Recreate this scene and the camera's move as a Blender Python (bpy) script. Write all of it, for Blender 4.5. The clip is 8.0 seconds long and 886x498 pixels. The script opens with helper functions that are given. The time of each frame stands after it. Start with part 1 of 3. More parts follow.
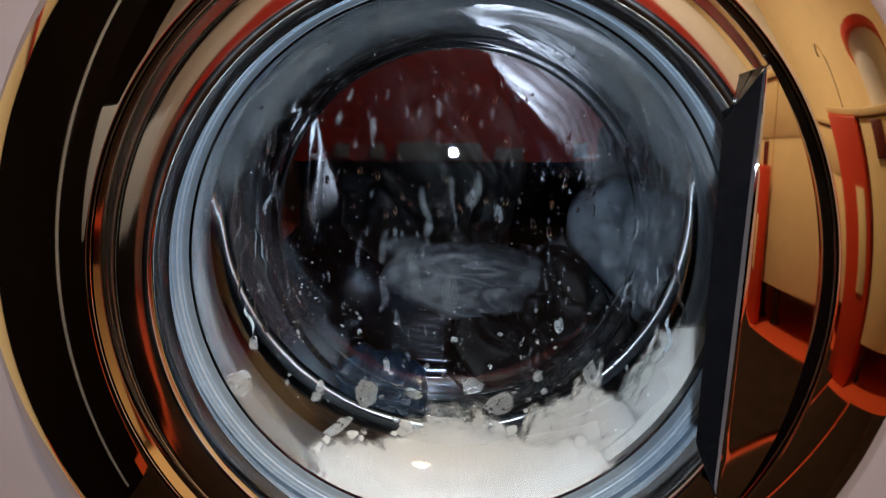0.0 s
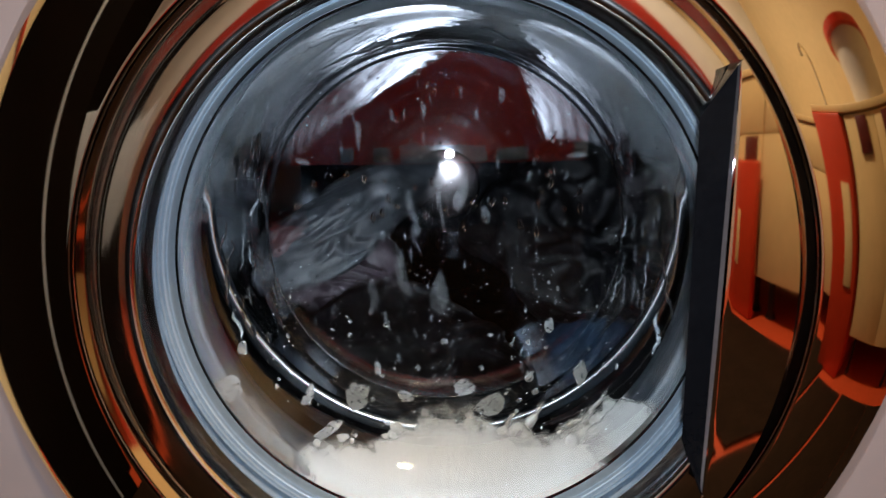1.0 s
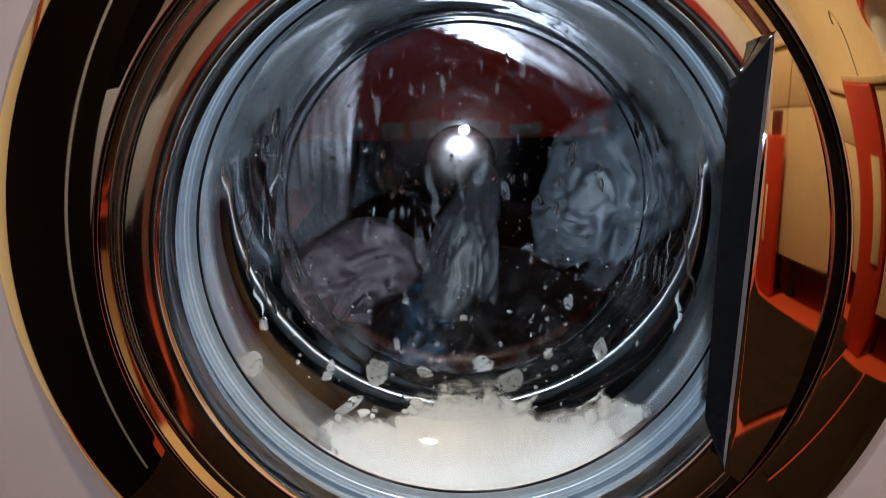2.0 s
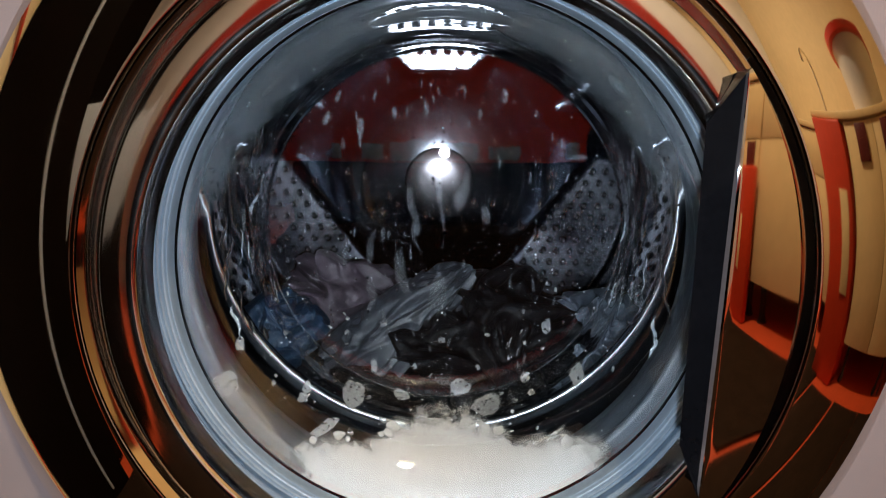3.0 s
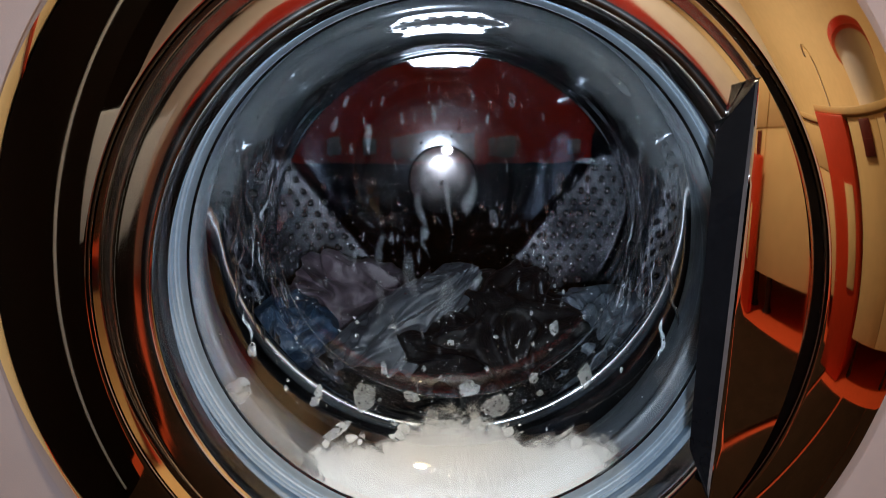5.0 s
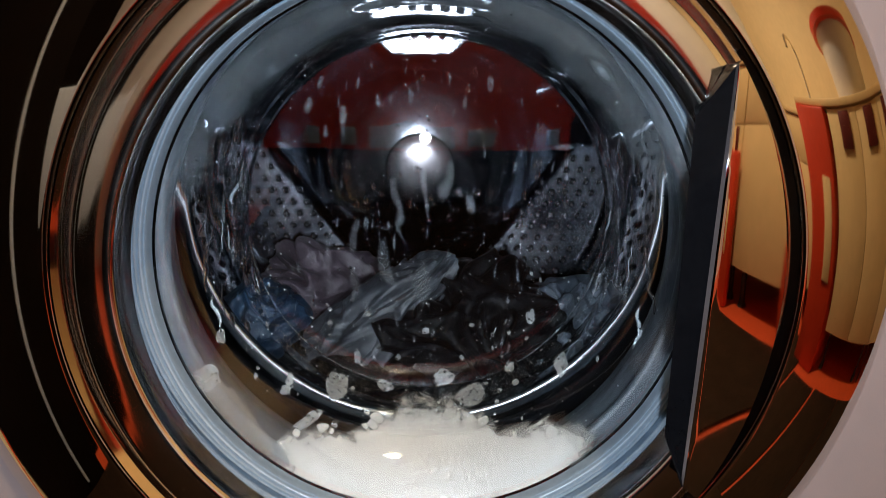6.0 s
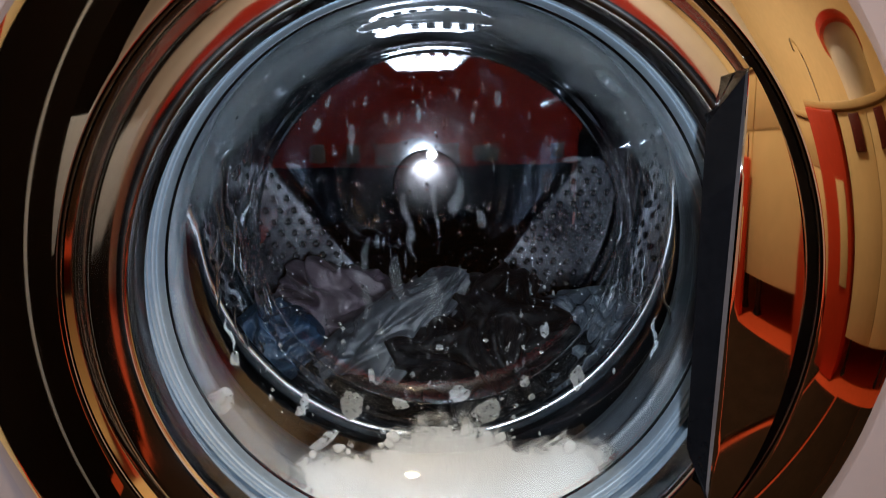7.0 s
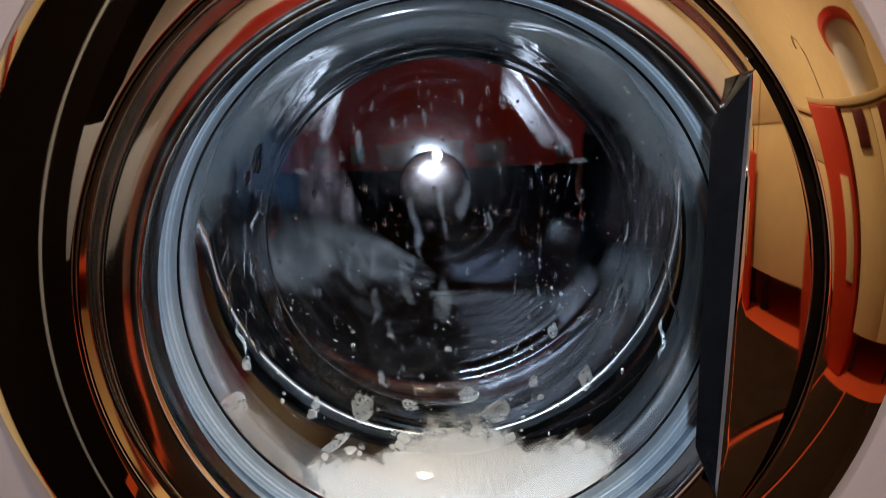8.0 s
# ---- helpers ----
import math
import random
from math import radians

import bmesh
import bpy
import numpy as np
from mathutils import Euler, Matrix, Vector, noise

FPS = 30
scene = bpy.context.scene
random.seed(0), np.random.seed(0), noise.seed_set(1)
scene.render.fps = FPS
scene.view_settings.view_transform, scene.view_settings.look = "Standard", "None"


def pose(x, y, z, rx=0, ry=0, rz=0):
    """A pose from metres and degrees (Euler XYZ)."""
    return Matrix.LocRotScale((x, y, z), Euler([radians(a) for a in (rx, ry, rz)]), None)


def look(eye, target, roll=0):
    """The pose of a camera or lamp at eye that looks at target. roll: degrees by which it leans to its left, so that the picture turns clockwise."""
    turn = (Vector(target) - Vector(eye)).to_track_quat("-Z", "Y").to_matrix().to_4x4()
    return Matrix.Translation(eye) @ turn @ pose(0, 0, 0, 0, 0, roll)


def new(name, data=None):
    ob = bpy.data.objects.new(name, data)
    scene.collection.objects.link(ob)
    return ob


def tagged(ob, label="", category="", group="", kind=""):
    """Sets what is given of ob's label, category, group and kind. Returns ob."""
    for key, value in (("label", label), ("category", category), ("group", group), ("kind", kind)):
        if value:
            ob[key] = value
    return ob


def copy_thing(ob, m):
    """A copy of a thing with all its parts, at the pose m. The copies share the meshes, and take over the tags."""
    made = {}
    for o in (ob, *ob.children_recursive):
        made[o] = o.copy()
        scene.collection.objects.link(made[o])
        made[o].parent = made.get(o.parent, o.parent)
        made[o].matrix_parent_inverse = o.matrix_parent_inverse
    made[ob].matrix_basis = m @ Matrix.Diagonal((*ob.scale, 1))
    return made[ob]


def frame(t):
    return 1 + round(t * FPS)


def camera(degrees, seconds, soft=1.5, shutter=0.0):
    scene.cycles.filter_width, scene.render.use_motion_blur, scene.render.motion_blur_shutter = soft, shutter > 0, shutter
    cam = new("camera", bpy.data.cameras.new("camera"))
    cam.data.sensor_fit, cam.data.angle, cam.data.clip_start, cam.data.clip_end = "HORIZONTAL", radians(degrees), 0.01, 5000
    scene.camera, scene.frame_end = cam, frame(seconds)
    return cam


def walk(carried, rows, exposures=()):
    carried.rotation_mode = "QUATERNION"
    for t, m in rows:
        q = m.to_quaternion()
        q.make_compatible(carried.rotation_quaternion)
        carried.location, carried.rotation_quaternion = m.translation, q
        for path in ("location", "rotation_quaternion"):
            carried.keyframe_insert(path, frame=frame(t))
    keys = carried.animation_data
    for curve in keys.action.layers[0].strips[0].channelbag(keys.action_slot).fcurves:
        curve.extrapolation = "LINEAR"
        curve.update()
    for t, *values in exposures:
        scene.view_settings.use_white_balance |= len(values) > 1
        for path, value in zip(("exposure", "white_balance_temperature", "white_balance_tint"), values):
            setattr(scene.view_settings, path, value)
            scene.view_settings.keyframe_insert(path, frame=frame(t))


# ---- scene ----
cam = camera(70.0, 8.0, soft=0.8, shutter=0.7)
CZ = 0.48  # height of the door's axis

PATH = [
    (0.0, (-0.0125, -0.3323, 0.5451), (-0.0091, 0.0628, 0.4826), 0.30),
    (0.5, (-0.0163, -0.3351, 0.5522), (-0.0007, 0.0586, 0.4831), -0.16),
    (1.0, (0.0016, -0.3327, 0.5449), (-0.0012, 0.0626, 0.4837), -0.95),
    (1.5, (-0.0010, -0.3323, 0.5422), (-0.0114, 0.0608, 0.4696), -0.95),
    (2.8, (-0.0085, -0.3292, 0.5508), (-0.0102, 0.0633, 0.4738), -0.84),
    (3.0, (-0.0077, -0.3325, 0.5464), (-0.0011, 0.0624, 0.4833), 0.51),
    (3.5, (-0.0066, -0.3323, 0.5498), (0.0036, 0.0619, 0.4827), 0.42),
    (4.0, (-0.0074, -0.3342, 0.5529), (0.0021, 0.0594, 0.4821), -0.13),
    (5.5, (-0.0161, -0.3325, 0.5563), (-0.0089, 0.0614, 0.4870), 0.00),
    (6.0, (-0.0122, -0.3272, 0.5503), (0.0089, 0.0654, 0.4765), 0.85),
    (6.5, (-0.0136, -0.3254, 0.5473), (0.0011, 0.0668, 0.4699), 0.10),
    (7.0, (-0.0151, -0.3258, 0.5503), (0.0018, 0.0687, 0.4861), -0.90),
    (7.5, (-0.0194, -0.3300, 0.5533), (-0.0065, 0.0651, 0.4917), -1.28),
    (8.0, (-0.0166, -0.3285, 0.5541), (-0.0031, 0.0659, 0.4885), -1.77),
]
walk(cam, [(t, look(eye, aim, roll)) for t, eye, aim, roll in PATH])

# ---- light ----
world = bpy.data.worlds.new("room_dark")
world.use_nodes = True
world.node_tree.nodes["Background"].inputs[0].default_value = (0.5, 0.45, 0.4, 1)
world.node_tree.nodes["Background"].inputs[1].default_value = 0.02
scene.world = world
scene.view_settings.exposure = 0.0


def lamp(name, kind, m, watts, colour, **sizes):
    data = bpy.data.lights.new(name, kind)
    data.energy, data.color = watts, colour
    ob = new(name, data)
    ob.matrix_world = m
    for key, value in sizes.items():
        if key == "size":
            data.shape, data.size = "DISK", value
        elif key == "radius":
            data.shadow_soft_size = value
        elif key == "spread":
            data.spot_size = radians(value)
            data.spot_blend = 0.6
    return ob


# the ceiling lamp, and the white torch of the telephone that films
lamp("ceiling_bulb", "AREA", look((0.45, -1.35, 2.36), (0.45, -1.35, 0)), 34, (1.0, 0.80, 0.55), size=0.15)
lamp("phone_torch", "SPOT", look((0.006, -0.350, CZ + 0.060), (0.0, 0.05, CZ)), 6.2, (0.76, 0.88, 1.0), radius=0.006, spread=150)


# ---- materials ----
def nodes_of(name):
    m = bpy.data.materials.new(name)
    m.use_nodes = True
    nt = m.node_tree
    return m, nt, nt.nodes["Principled BSDF"]


def mat(name, colour, rough=0.5, metal=0.0, vary=0.15, scale=30.0, bump=0.0, bump_scale=200.0, fine=6.0, coat=0.0, rough_vary=0.0, ior=1.45, spec=0.5):
    """A surface with two scales of tone, and fine relief."""
    m, nt, b = nodes_of(name)
    n, l = nt.nodes, nt.links
    co = n.new("ShaderNodeTexCoord")
    a, c = n.new("ShaderNodeTexNoise"), n.new("ShaderNodeTexNoise")
    a.inputs["Scale"].default_value, a.inputs["Detail"].default_value = scale, 5
    c.inputs["Scale"].default_value, c.inputs["Detail"].default_value = scale * fine, 4
    l.new(co.outputs["Object"], a.inputs["Vector"])
    l.new(co.outputs["Object"], c.inputs["Vector"])
    add = n.new("ShaderNodeMath")
    add.operation = "ADD"
    l.new(a.outputs["Fac"], add.inputs[0])
    l.new(c.outputs["Fac"], add.inputs[1])
    ramp = n.new("ShaderNodeMapRange")
    ramp.inputs["From Min"].default_value, ramp.inputs["From Max"].default_value = 0.6, 1.4
    l.new(add.outputs[0], ramp.inputs["Value"])
    mix = n.new("ShaderNodeMix")
    mix.data_type = "RGBA"
    mix.inputs["A"].default_value = (*[v * (1 - vary) for v in colour], 1)
    mix.inputs["B"].default_value = (*[min(1, v * (1 + vary)) for v in colour], 1)
    l.new(ramp.outputs[0], mix.inputs["Factor"])
    l.new(mix.outputs["Result"], b.inputs["Base Color"])
    b.inputs["Roughness"].default_value, b.inputs["Metallic"].default_value = rough, metal
    b.inputs["Coat Weight"].default_value = coat
    b.inputs["IOR"].default_value, b.inputs["Specular IOR Level"].default_value = ior, spec
    if rough_vary:
        rr = n.new("ShaderNodeMapRange")
        rr.inputs["From Min"].default_value, rr.inputs["From Max"].default_value = 0.3, 0.7
        rr.inputs["To Min"].default_value, rr.inputs["To Max"].default_value = max(0, rough - rough_vary), rough + rough_vary
        l.new(a.outputs["Fac"], rr.inputs["Value"])
        l.new(rr.outputs[0], b.inputs["Roughness"])
    if bump:
        d, bn = n.new("ShaderNodeTexNoise"), n.new("ShaderNodeBump")
        d.inputs["Scale"].default_value, d.inputs["Detail"].default_value = bump_scale, 4
        bn.inputs["Strength"].default_value, bn.inputs["Distance"].default_value = bump, 0.002
        l.new(co.outputs["Object"], d.inputs["Vector"])
        l.new(d.outputs["Fac"], bn.inputs["Height"])
        l.new(bn.outputs["Normal"], b.inputs["Normal"])
    return m


def glass(name, colour=(1, 1, 1), rough=0.0, ior=1.5, bump=0.0, bump_scale=60.0):
    m, nt, b = nodes_of(name)
    b.inputs["Base Color"].default_value = (*colour, 1)
    b.inputs["Roughness"].default_value, b.inputs["IOR"].default_value = rough, ior
    b.inputs["Transmission Weight"].default_value = 1.0
    if bump:
        co, d, bn = nt.nodes.new("ShaderNodeTexCoord"), nt.nodes.new("ShaderNodeTexNoise"), nt.nodes.new("ShaderNodeBump")
        d.inputs["Scale"].default_value = bump_scale
        bn.inputs["Strength"].default_value, bn.inputs["Distance"].default_value = bump, 0.002
        nt.links.new(co.outputs["Object"], d.inputs["Vector"])
        nt.links.new(d.outputs["Fac"], bn.inputs["Height"])
        nt.links.new(bn.outputs["Normal"], b.inputs["Normal"])
    return m


PAINT = mat("machine_paint", (0.33, 0.265, 0.262), 0.35, vary=0.05, scale=6, bump=0.05, bump_scale=900)
CHROME = mat("chrome_plate", (0.86, 0.84, 0.82), 0.035, 1.0, vary=0.03, scale=20, rough_vary=0.02)
SATIN_CHROME = mat("polished_collar", (0.86, 0.85, 0.84), 0.10, 1.0, vary=0.06, scale=30, rough_vary=0.03)
GROOVE = mat("bronze_groove", (0.72, 0.62, 0.52), 0.06, 1.0, vary=0.08, scale=20)
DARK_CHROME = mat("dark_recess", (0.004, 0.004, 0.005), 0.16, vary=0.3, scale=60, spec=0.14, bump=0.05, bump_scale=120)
EDGE = mat("bright_edge", (0.30, 0.25, 0.25), 0.28, 0.8, vary=0.12, scale=60)
SATIN = mat("satin_ring", (0.36, 0.44, 0.52), 0.22, 0.5, vary=0.1, scale=40, bump=0.05, bump_scale=400)
RUBBER = mat("grey_rubber", (0.034, 0.040, 0.048), 0.36, vary=0.25, scale=35, bump=0.2, bump_scale=300)
DARK_RUBBER = mat("dark_rubber", (0.03, 0.03, 0.033), 0.4, vary=0.2, scale=35)
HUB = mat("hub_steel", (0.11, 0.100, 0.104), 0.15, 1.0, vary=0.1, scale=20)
SHELL_STEEL = mat("shell_steel", (0.48, 0.53, 0.58), 0.13, 1.0, vary=0.12, scale=14, bump=0.02, bump_scale=120, rough_vary=0.03)
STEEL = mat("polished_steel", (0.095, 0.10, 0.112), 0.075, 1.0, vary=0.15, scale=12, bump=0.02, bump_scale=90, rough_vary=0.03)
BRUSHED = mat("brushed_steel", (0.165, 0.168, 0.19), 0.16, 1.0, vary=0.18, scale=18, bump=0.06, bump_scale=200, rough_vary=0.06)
HOLE = mat("hole_black", (0.008, 0.008, 0.009), 0.6, vary=0.1)
GLASS = glass("door_glass", (0.97, 0.99, 1.0), ior=1.54, bump=0.10, bump_scale=22)
WATER = glass("water_drop", (1, 1, 1), 0.02, 1.33)


def foam_material(name, colour, cover, cells, relief=0.5, least=0.25, ragged=0.9, rough=0.35):
    """Soap foam: pale, with round bubbles of two sizes; thins out towards its edge by the mesh's own "cover"."""
    m = mat(name, colour, rough, vary=0.05, scale=45)
    nt = m.node_tree
    n, l, b = nt.nodes, nt.links, nt.nodes["Principled BSDF"]
    co, v1, v2 = n.new("ShaderNodeTexCoord"), n.new("ShaderNodeTexVoronoi"), n.new("ShaderNodeTexVoronoi")
    v1.inputs["Scale"].default_value, v2.inputs["Scale"].default_value = cells, cells * 2.7
    add, bn, hole = n.new("ShaderNodeMath"), n.new("ShaderNodeBump"), n.new("ShaderNodeMapRange")
    for v in (v1, v2):
        l.new(co.outputs["Object"], v.inputs["Vector"])
    l.new(v1.outputs["Distance"], add.inputs[0])
    l.new(v2.outputs["Distance"], add.inputs[1])
    bn.inputs["Strength"].default_value, bn.inputs["Distance"].default_value = relief, 0.0012
    l.new(add.outputs[0], bn.inputs["Height"])
    l.new(bn.outputs["Normal"], b.inputs["Normal"])
    hole.inputs["From Min"].default_value, hole.inputs["From Max"].default_value = 0.16, 0.30
    hole.inputs["To Min"].default_value, hole.inputs["To Max"].default_value = cover * least, cover
    l.new(v1.outputs["Distance"], hole.inputs["Value"])
    # the thinning edge, broken up by coarse and fine bubbles
    edge, grain, sum_, soft, mul = n.new("ShaderNodeAttribute"), n.new("ShaderNodeTexNoise"), n.new("ShaderNodeMath"), n.new("ShaderNodeMapRange"), n.new("ShaderNodeMath")
    edge.attribute_name = "cover"
    grain.inputs["Scale"].default_value, grain.inputs["Detail"].default_value, grain.inputs["Roughness"].default_value = cells * 0.45, 6, 0.7
    l.new(co.outputs["Object"], grain.inputs["Vector"])
    sum_.operation = "MULTIPLY_ADD"
    sum_.inputs[1].default_value = ragged
    l.new(grain.outputs["Fac"], sum_.inputs[0])
    l.new(edge.outputs["Fac"], sum_.inputs[2])
    soft.interpolation_type = "SMOOTHSTEP"
    soft.inputs["From Min"].default_value, soft.inputs["From Max"].default_value = 0.5 * ragged + 0.08, 0.5 * ragged + 0.72
    l.new(sum_.outputs[0], soft.inputs["Value"])
    mul.operation = "MULTIPLY"
    l.new(soft.outputs[0], mul.inputs[0])
    l.new(hole.outputs[0], mul.inputs[1])
    l.new(mul.outputs[0], b.inputs["Alpha"])
    return m


FOAM = foam_material("soap_foam", (0.150, 0.143, 0.133), 0.985, 230, 0.10, 0.90, 1.5, 0.45)
FLECK = foam_material("foam_fleck", (0.155, 0.157, 0.158), 0.66, 330, 0.6, 0.10, 0.2)
BUBBLE = mat("bubble_white", (0.55, 0.58, 0.60), 0.25, vary=0.1, scale=80)
STREAK = foam_material("wet_streak", (0.13, 0.140, 0.155), 0.26, 200)
RUN = foam_material("thin_suds_run", (0.13, 0.140, 0.155), 0.15, 120, 0.3, 0.6, 1.2)
# pale suds colour that stands in for bright refracted lines in the wet glass
CAUSTIC = foam_material("caustic_runnel", (0.30, 0.33, 0.36), 0.55, 330)
FILM = foam_material("foam_film", (0.12, 0.100, 0.082), 0.24, 300)
# suds tone with the upper wall's bluish haze of light put into it
HAZE_FILM = foam_material("haze_film", (0.110, 0.128, 0.145), 0.16, 45, 0.05, 0.6, 4.0)
BLACK_CLOTH = mat("black_cloth", (0.003, 0.003, 0.0035), 0.42, spec=0.12, vary=0.4, scale=40, bump=0.5, bump_scale=500)
SLEEVE_CLOTH = mat("pale_grey_cloth", (0.024, 0.027, 0.033), 0.5, vary=0.25, scale=25, bump=0.3, bump_scale=400)
BLUE_CLOTH = mat("blue_cloth", (0.003, 0.014, 0.032), 0.5, vary=0.35, scale=30, bump=0.5, bump_scale=500)
GREY_CLOTH = mat("grey_cloth", (0.045, 0.055, 0.070), 0.45, vary=0.25, scale=25, bump=0.5, bump_scale=500)
PINK_CLOTH = mat("mauve_cloth", (0.066, 0.050, 0.062), 0.45, vary=0.25, scale=25, bump=0.5, bump_scale=500)
CREAM = mat("cream_laminate", (0.84, 0.60, 0.28), 0.45, vary=0.05, scale=4)
CREAM_WALL = mat("cream_wall", (0.82, 0.64, 0.36), 0.7, vary=0.06, scale=3, bump=0.1, bump_scale=60)
GREY_WALL = mat("grey_wall", (0.80, 0.79, 0.77), 0.8, vary=0.06, scale=3, bump=0.1, bump_scale=60)
LACQUER = mat("red_lacquer", (0.58, 0.036, 0.016), 0.3, vary=0.12, scale=5)
# for the mirrored glint pieces: blue put in to cancel the lamp's warm light
GLINT_WHITE = mat("glint_white", (0.36, 0.48, 0.66), 0.4, vary=0.04, scale=6)
COOL_GREY = mat("cool_grey_enamel", (0.36, 0.42, 0.50), 0.4, vary=0.06, scale=6)
RED = mat("red_laminate", (0.62, 0.050, 0.015), 0.4, vary=0.1, scale=5)
DARK_RED = mat("dark_red_laminate", (0.13, 0.018, 0.012), 0.4, vary=0.15, scale=5)
BROWN = mat("dark_brown_wood", (0.005, 0.003, 0.002), 0.85, spec=0.03, vary=0.3, scale=8)
FLOOR = mat("red_floor", (0.60, 0.075, 0.020), 0.45, vary=0.12, scale=6)
MAT = mat("brown_mat", (0.022, 0.012, 0.007), 0.9, vary=0.3, scale=12, bump=0.4, bump_scale=120, spec=0.05)
CEIL = mat("ceiling_paint", (0.75, 0.73, 0.70), 0.9, vary=0.04, scale=3)
WHITE = mat("white_plastic", (0.70, 0.66, 0.60), 0.4, vary=0.05, scale=20)
BULB = nodes_of("lamp_glow")[0]
BULB.node_tree.nodes["Principled BSDF"].inputs["Emission Color"].default_value = (1, 0.75, 0.45, 1)
BULB.node_tree.nodes["Principled BSDF"].inputs["Emission Strength"].default_value = 3.0


# ---- mesh helpers ----
def finish(bm, name, materials, parent=None, label="", smooth=True, sharp=35):
    bmesh.ops.recalc_face_normals(bm, faces=bm.faces[:])
    me = bpy.data.meshes.new(name)
    if smooth:
        for fc in bm.faces:
            fc.smooth = True
        lim = radians(sharp)
        for e in bm.edges:
            if len(e.link_faces) == 2 and e.calc_face_angle(0) > lim:
                e.smooth = False
    bm.to_mesh(me)
    bm.free()
    for m in materials if isinstance(materials, (list, tuple)) else [materials]:
        me.materials.append(m)
    ob = new(name, me)
    if parent:
        ob.parent = parent
    if label:
        tagged(ob, label)
    return ob


def part(name, bm, material, parent, label="", smooth=True, sharp=35):
    return finish(bm, name, material, parent, label, smooth, sharp)


def thing(name, bm, material, label, category, group="", kind="", smooth=True, sharp=35):
    return tagged(finish(bm, name, material, None, "", smooth, sharp), label, category, group, kind)


def lathe(profile, segs=128, closed=False, cz=CZ, shift=None, a0=0.0, a1=360.0):
    """Turn (radius, y) pairs round the door's axis. shift(y): how far the centre rises."""
    bm = bmesh.new()
    full = a1 - a0 >= 360
    n = segs if full else segs + 1
    rings = []
    for i in range(n):
        a = radians(a0 + (a1 - a0) * i / segs)
        rings.append([bm.verts.new((r * math.cos(a), y, cz + (shift(y) if shift else 0) + r * math.sin(a))) for r, y in profile])
    k = len(profile)
    for i in range(segs):
        p, q = rings[i], rings[(i + 1) % n]
        for j in range(k if closed else k - 1):
            bm.faces.new((p[j], p[(j + 1) % k], q[(j + 1) % k], q[j]))
    return bm


def smooth_profile(points, step=6):
    """Catmull-Rom through the (radius, y) pairs."""
    out, p = [], [points[0], *points, points[-1]]
    for i in range(1, len(p) - 2):
        for s in range(step):
            t = s / step
            out.append(tuple(0.5 * (2 * p[i][k] + (p[i + 1][k] - p[i - 1][k]) * t + (2 * p[i - 1][k] - 5 * p[i][k] + 4 * p[i + 1][k] - p[i + 2][k]) * t * t
                       + (3 * p[i][k] - p[i - 1][k] - 3 * p[i + 1][k] + p[i + 2][k]) * t ** 3) for k in (0, 1)))
    return out + [points[-1]]


def box(x0, x1, y0, y1, z0, z1, bevel=0.0, bm=None):
    bm = bm or bmesh.new()
    made = bmesh.ops.create_cube(bm, size=1.0, matrix=Matrix.LocRotScale(((x0 + x1) / 2, (y0 + y1) / 2, (z0 + z1) / 2), None, (x1 - x0, y1 - y0, z1 - z0)))
    if bevel:
        es = {e for v in made["verts"] for e in v.link_edges}
        bmesh.ops.bevel(bm, geom=list(es), offset=bevel, segments=2, affect="EDGES", profile=0.5)
    return bm


def empty(name, label, category, group=""):
    return tagged(new(name), label, category, group)


# ---- the washing machine ----
machine = empty("washing_machine", "white front-loading washing machine with a chrome porthole door", "washing machine")


def front_panel():
    """The front sheet with the round opening behind the door."""
    bm = bmesh.new()
    segs, inner, outer = 128, [], []
    for i in range(segs):
        a = 2 * math.pi * i / segs
        c, s = math.cos(a), math.sin(a)
        inner.append(bm.verts.new((0.228 * c, 0.001, CZ + 0.228 * s)))
        k = min(0.298 / max(abs(c), 1e-6), (0.365 if s > 0 else 0.47) / max(abs(s), 1e-6))
        outer.append(bm.verts.new((k * c, 0.001, CZ + k * s)))
    for i in range(segs):
        j = (i + 1) % segs
        bm.faces.new((inner[i], inner[j], outer[j], outer[i]))
    ext = bmesh.ops.extrude_face_region(bm, geom=bm.faces[:])
    for v in ext["geom"]:
        if isinstance(v, bmesh.types.BMVert):
            v.co.y += 0.02
    return bm


part("front_panel", front_panel(), PAINT, machine, "greyish white enamelled front panel", sharp=30)
part("side_panel", box(-0.298, -0.29, 0.0225, 0.60, 0.01, 0.845), PAINT, machine, smooth=False)
part("side_panel", box(0.29, 0.298, 0.0225, 0.60, 0.01, 0.845), PAINT, machine, smooth=False)
part("rear_panel", box(-0.289, 0.289, 0.592, 0.60, 0.01, 0.845), PAINT, machine, smooth=False)
part("bottom_panel", box(-0.289, 0.289, 0.0225, 0.591, 0.01, 0.02), DARK_RUBBER, machine, smooth=False)
part("top_panel", box(-0.30, 0.30, -0.005, 0.605, 0.846, 0.876, 0.004), PAINT, machine)

# the door: an outer chrome bezel, a dark groove, an inner chrome collar, the retaining ring and the glass
def bezel_profile():
    """The bezel's slope grows outwards: gentle by the groove, steep at the rim."""
    out, r, y = [(0.1735, -0.0462)], 0.1735, -0.0462
    while r < 0.2375:
        u = (r - 0.1735) / (0.2262 - 0.1735)
        tilt = 6 + 25 * u if u < 1 else 33.2 + 3.0 * (r - 0.2262) / 0.0113
        r, y = r + 0.0016, y + 0.0016 * math.tan(radians(tilt))
        out.append((r, y))
    return [(0.2386, 0.0005), (0.2392, y + 0.006), (0.2390, y + 0.0018)] + out[::-1]


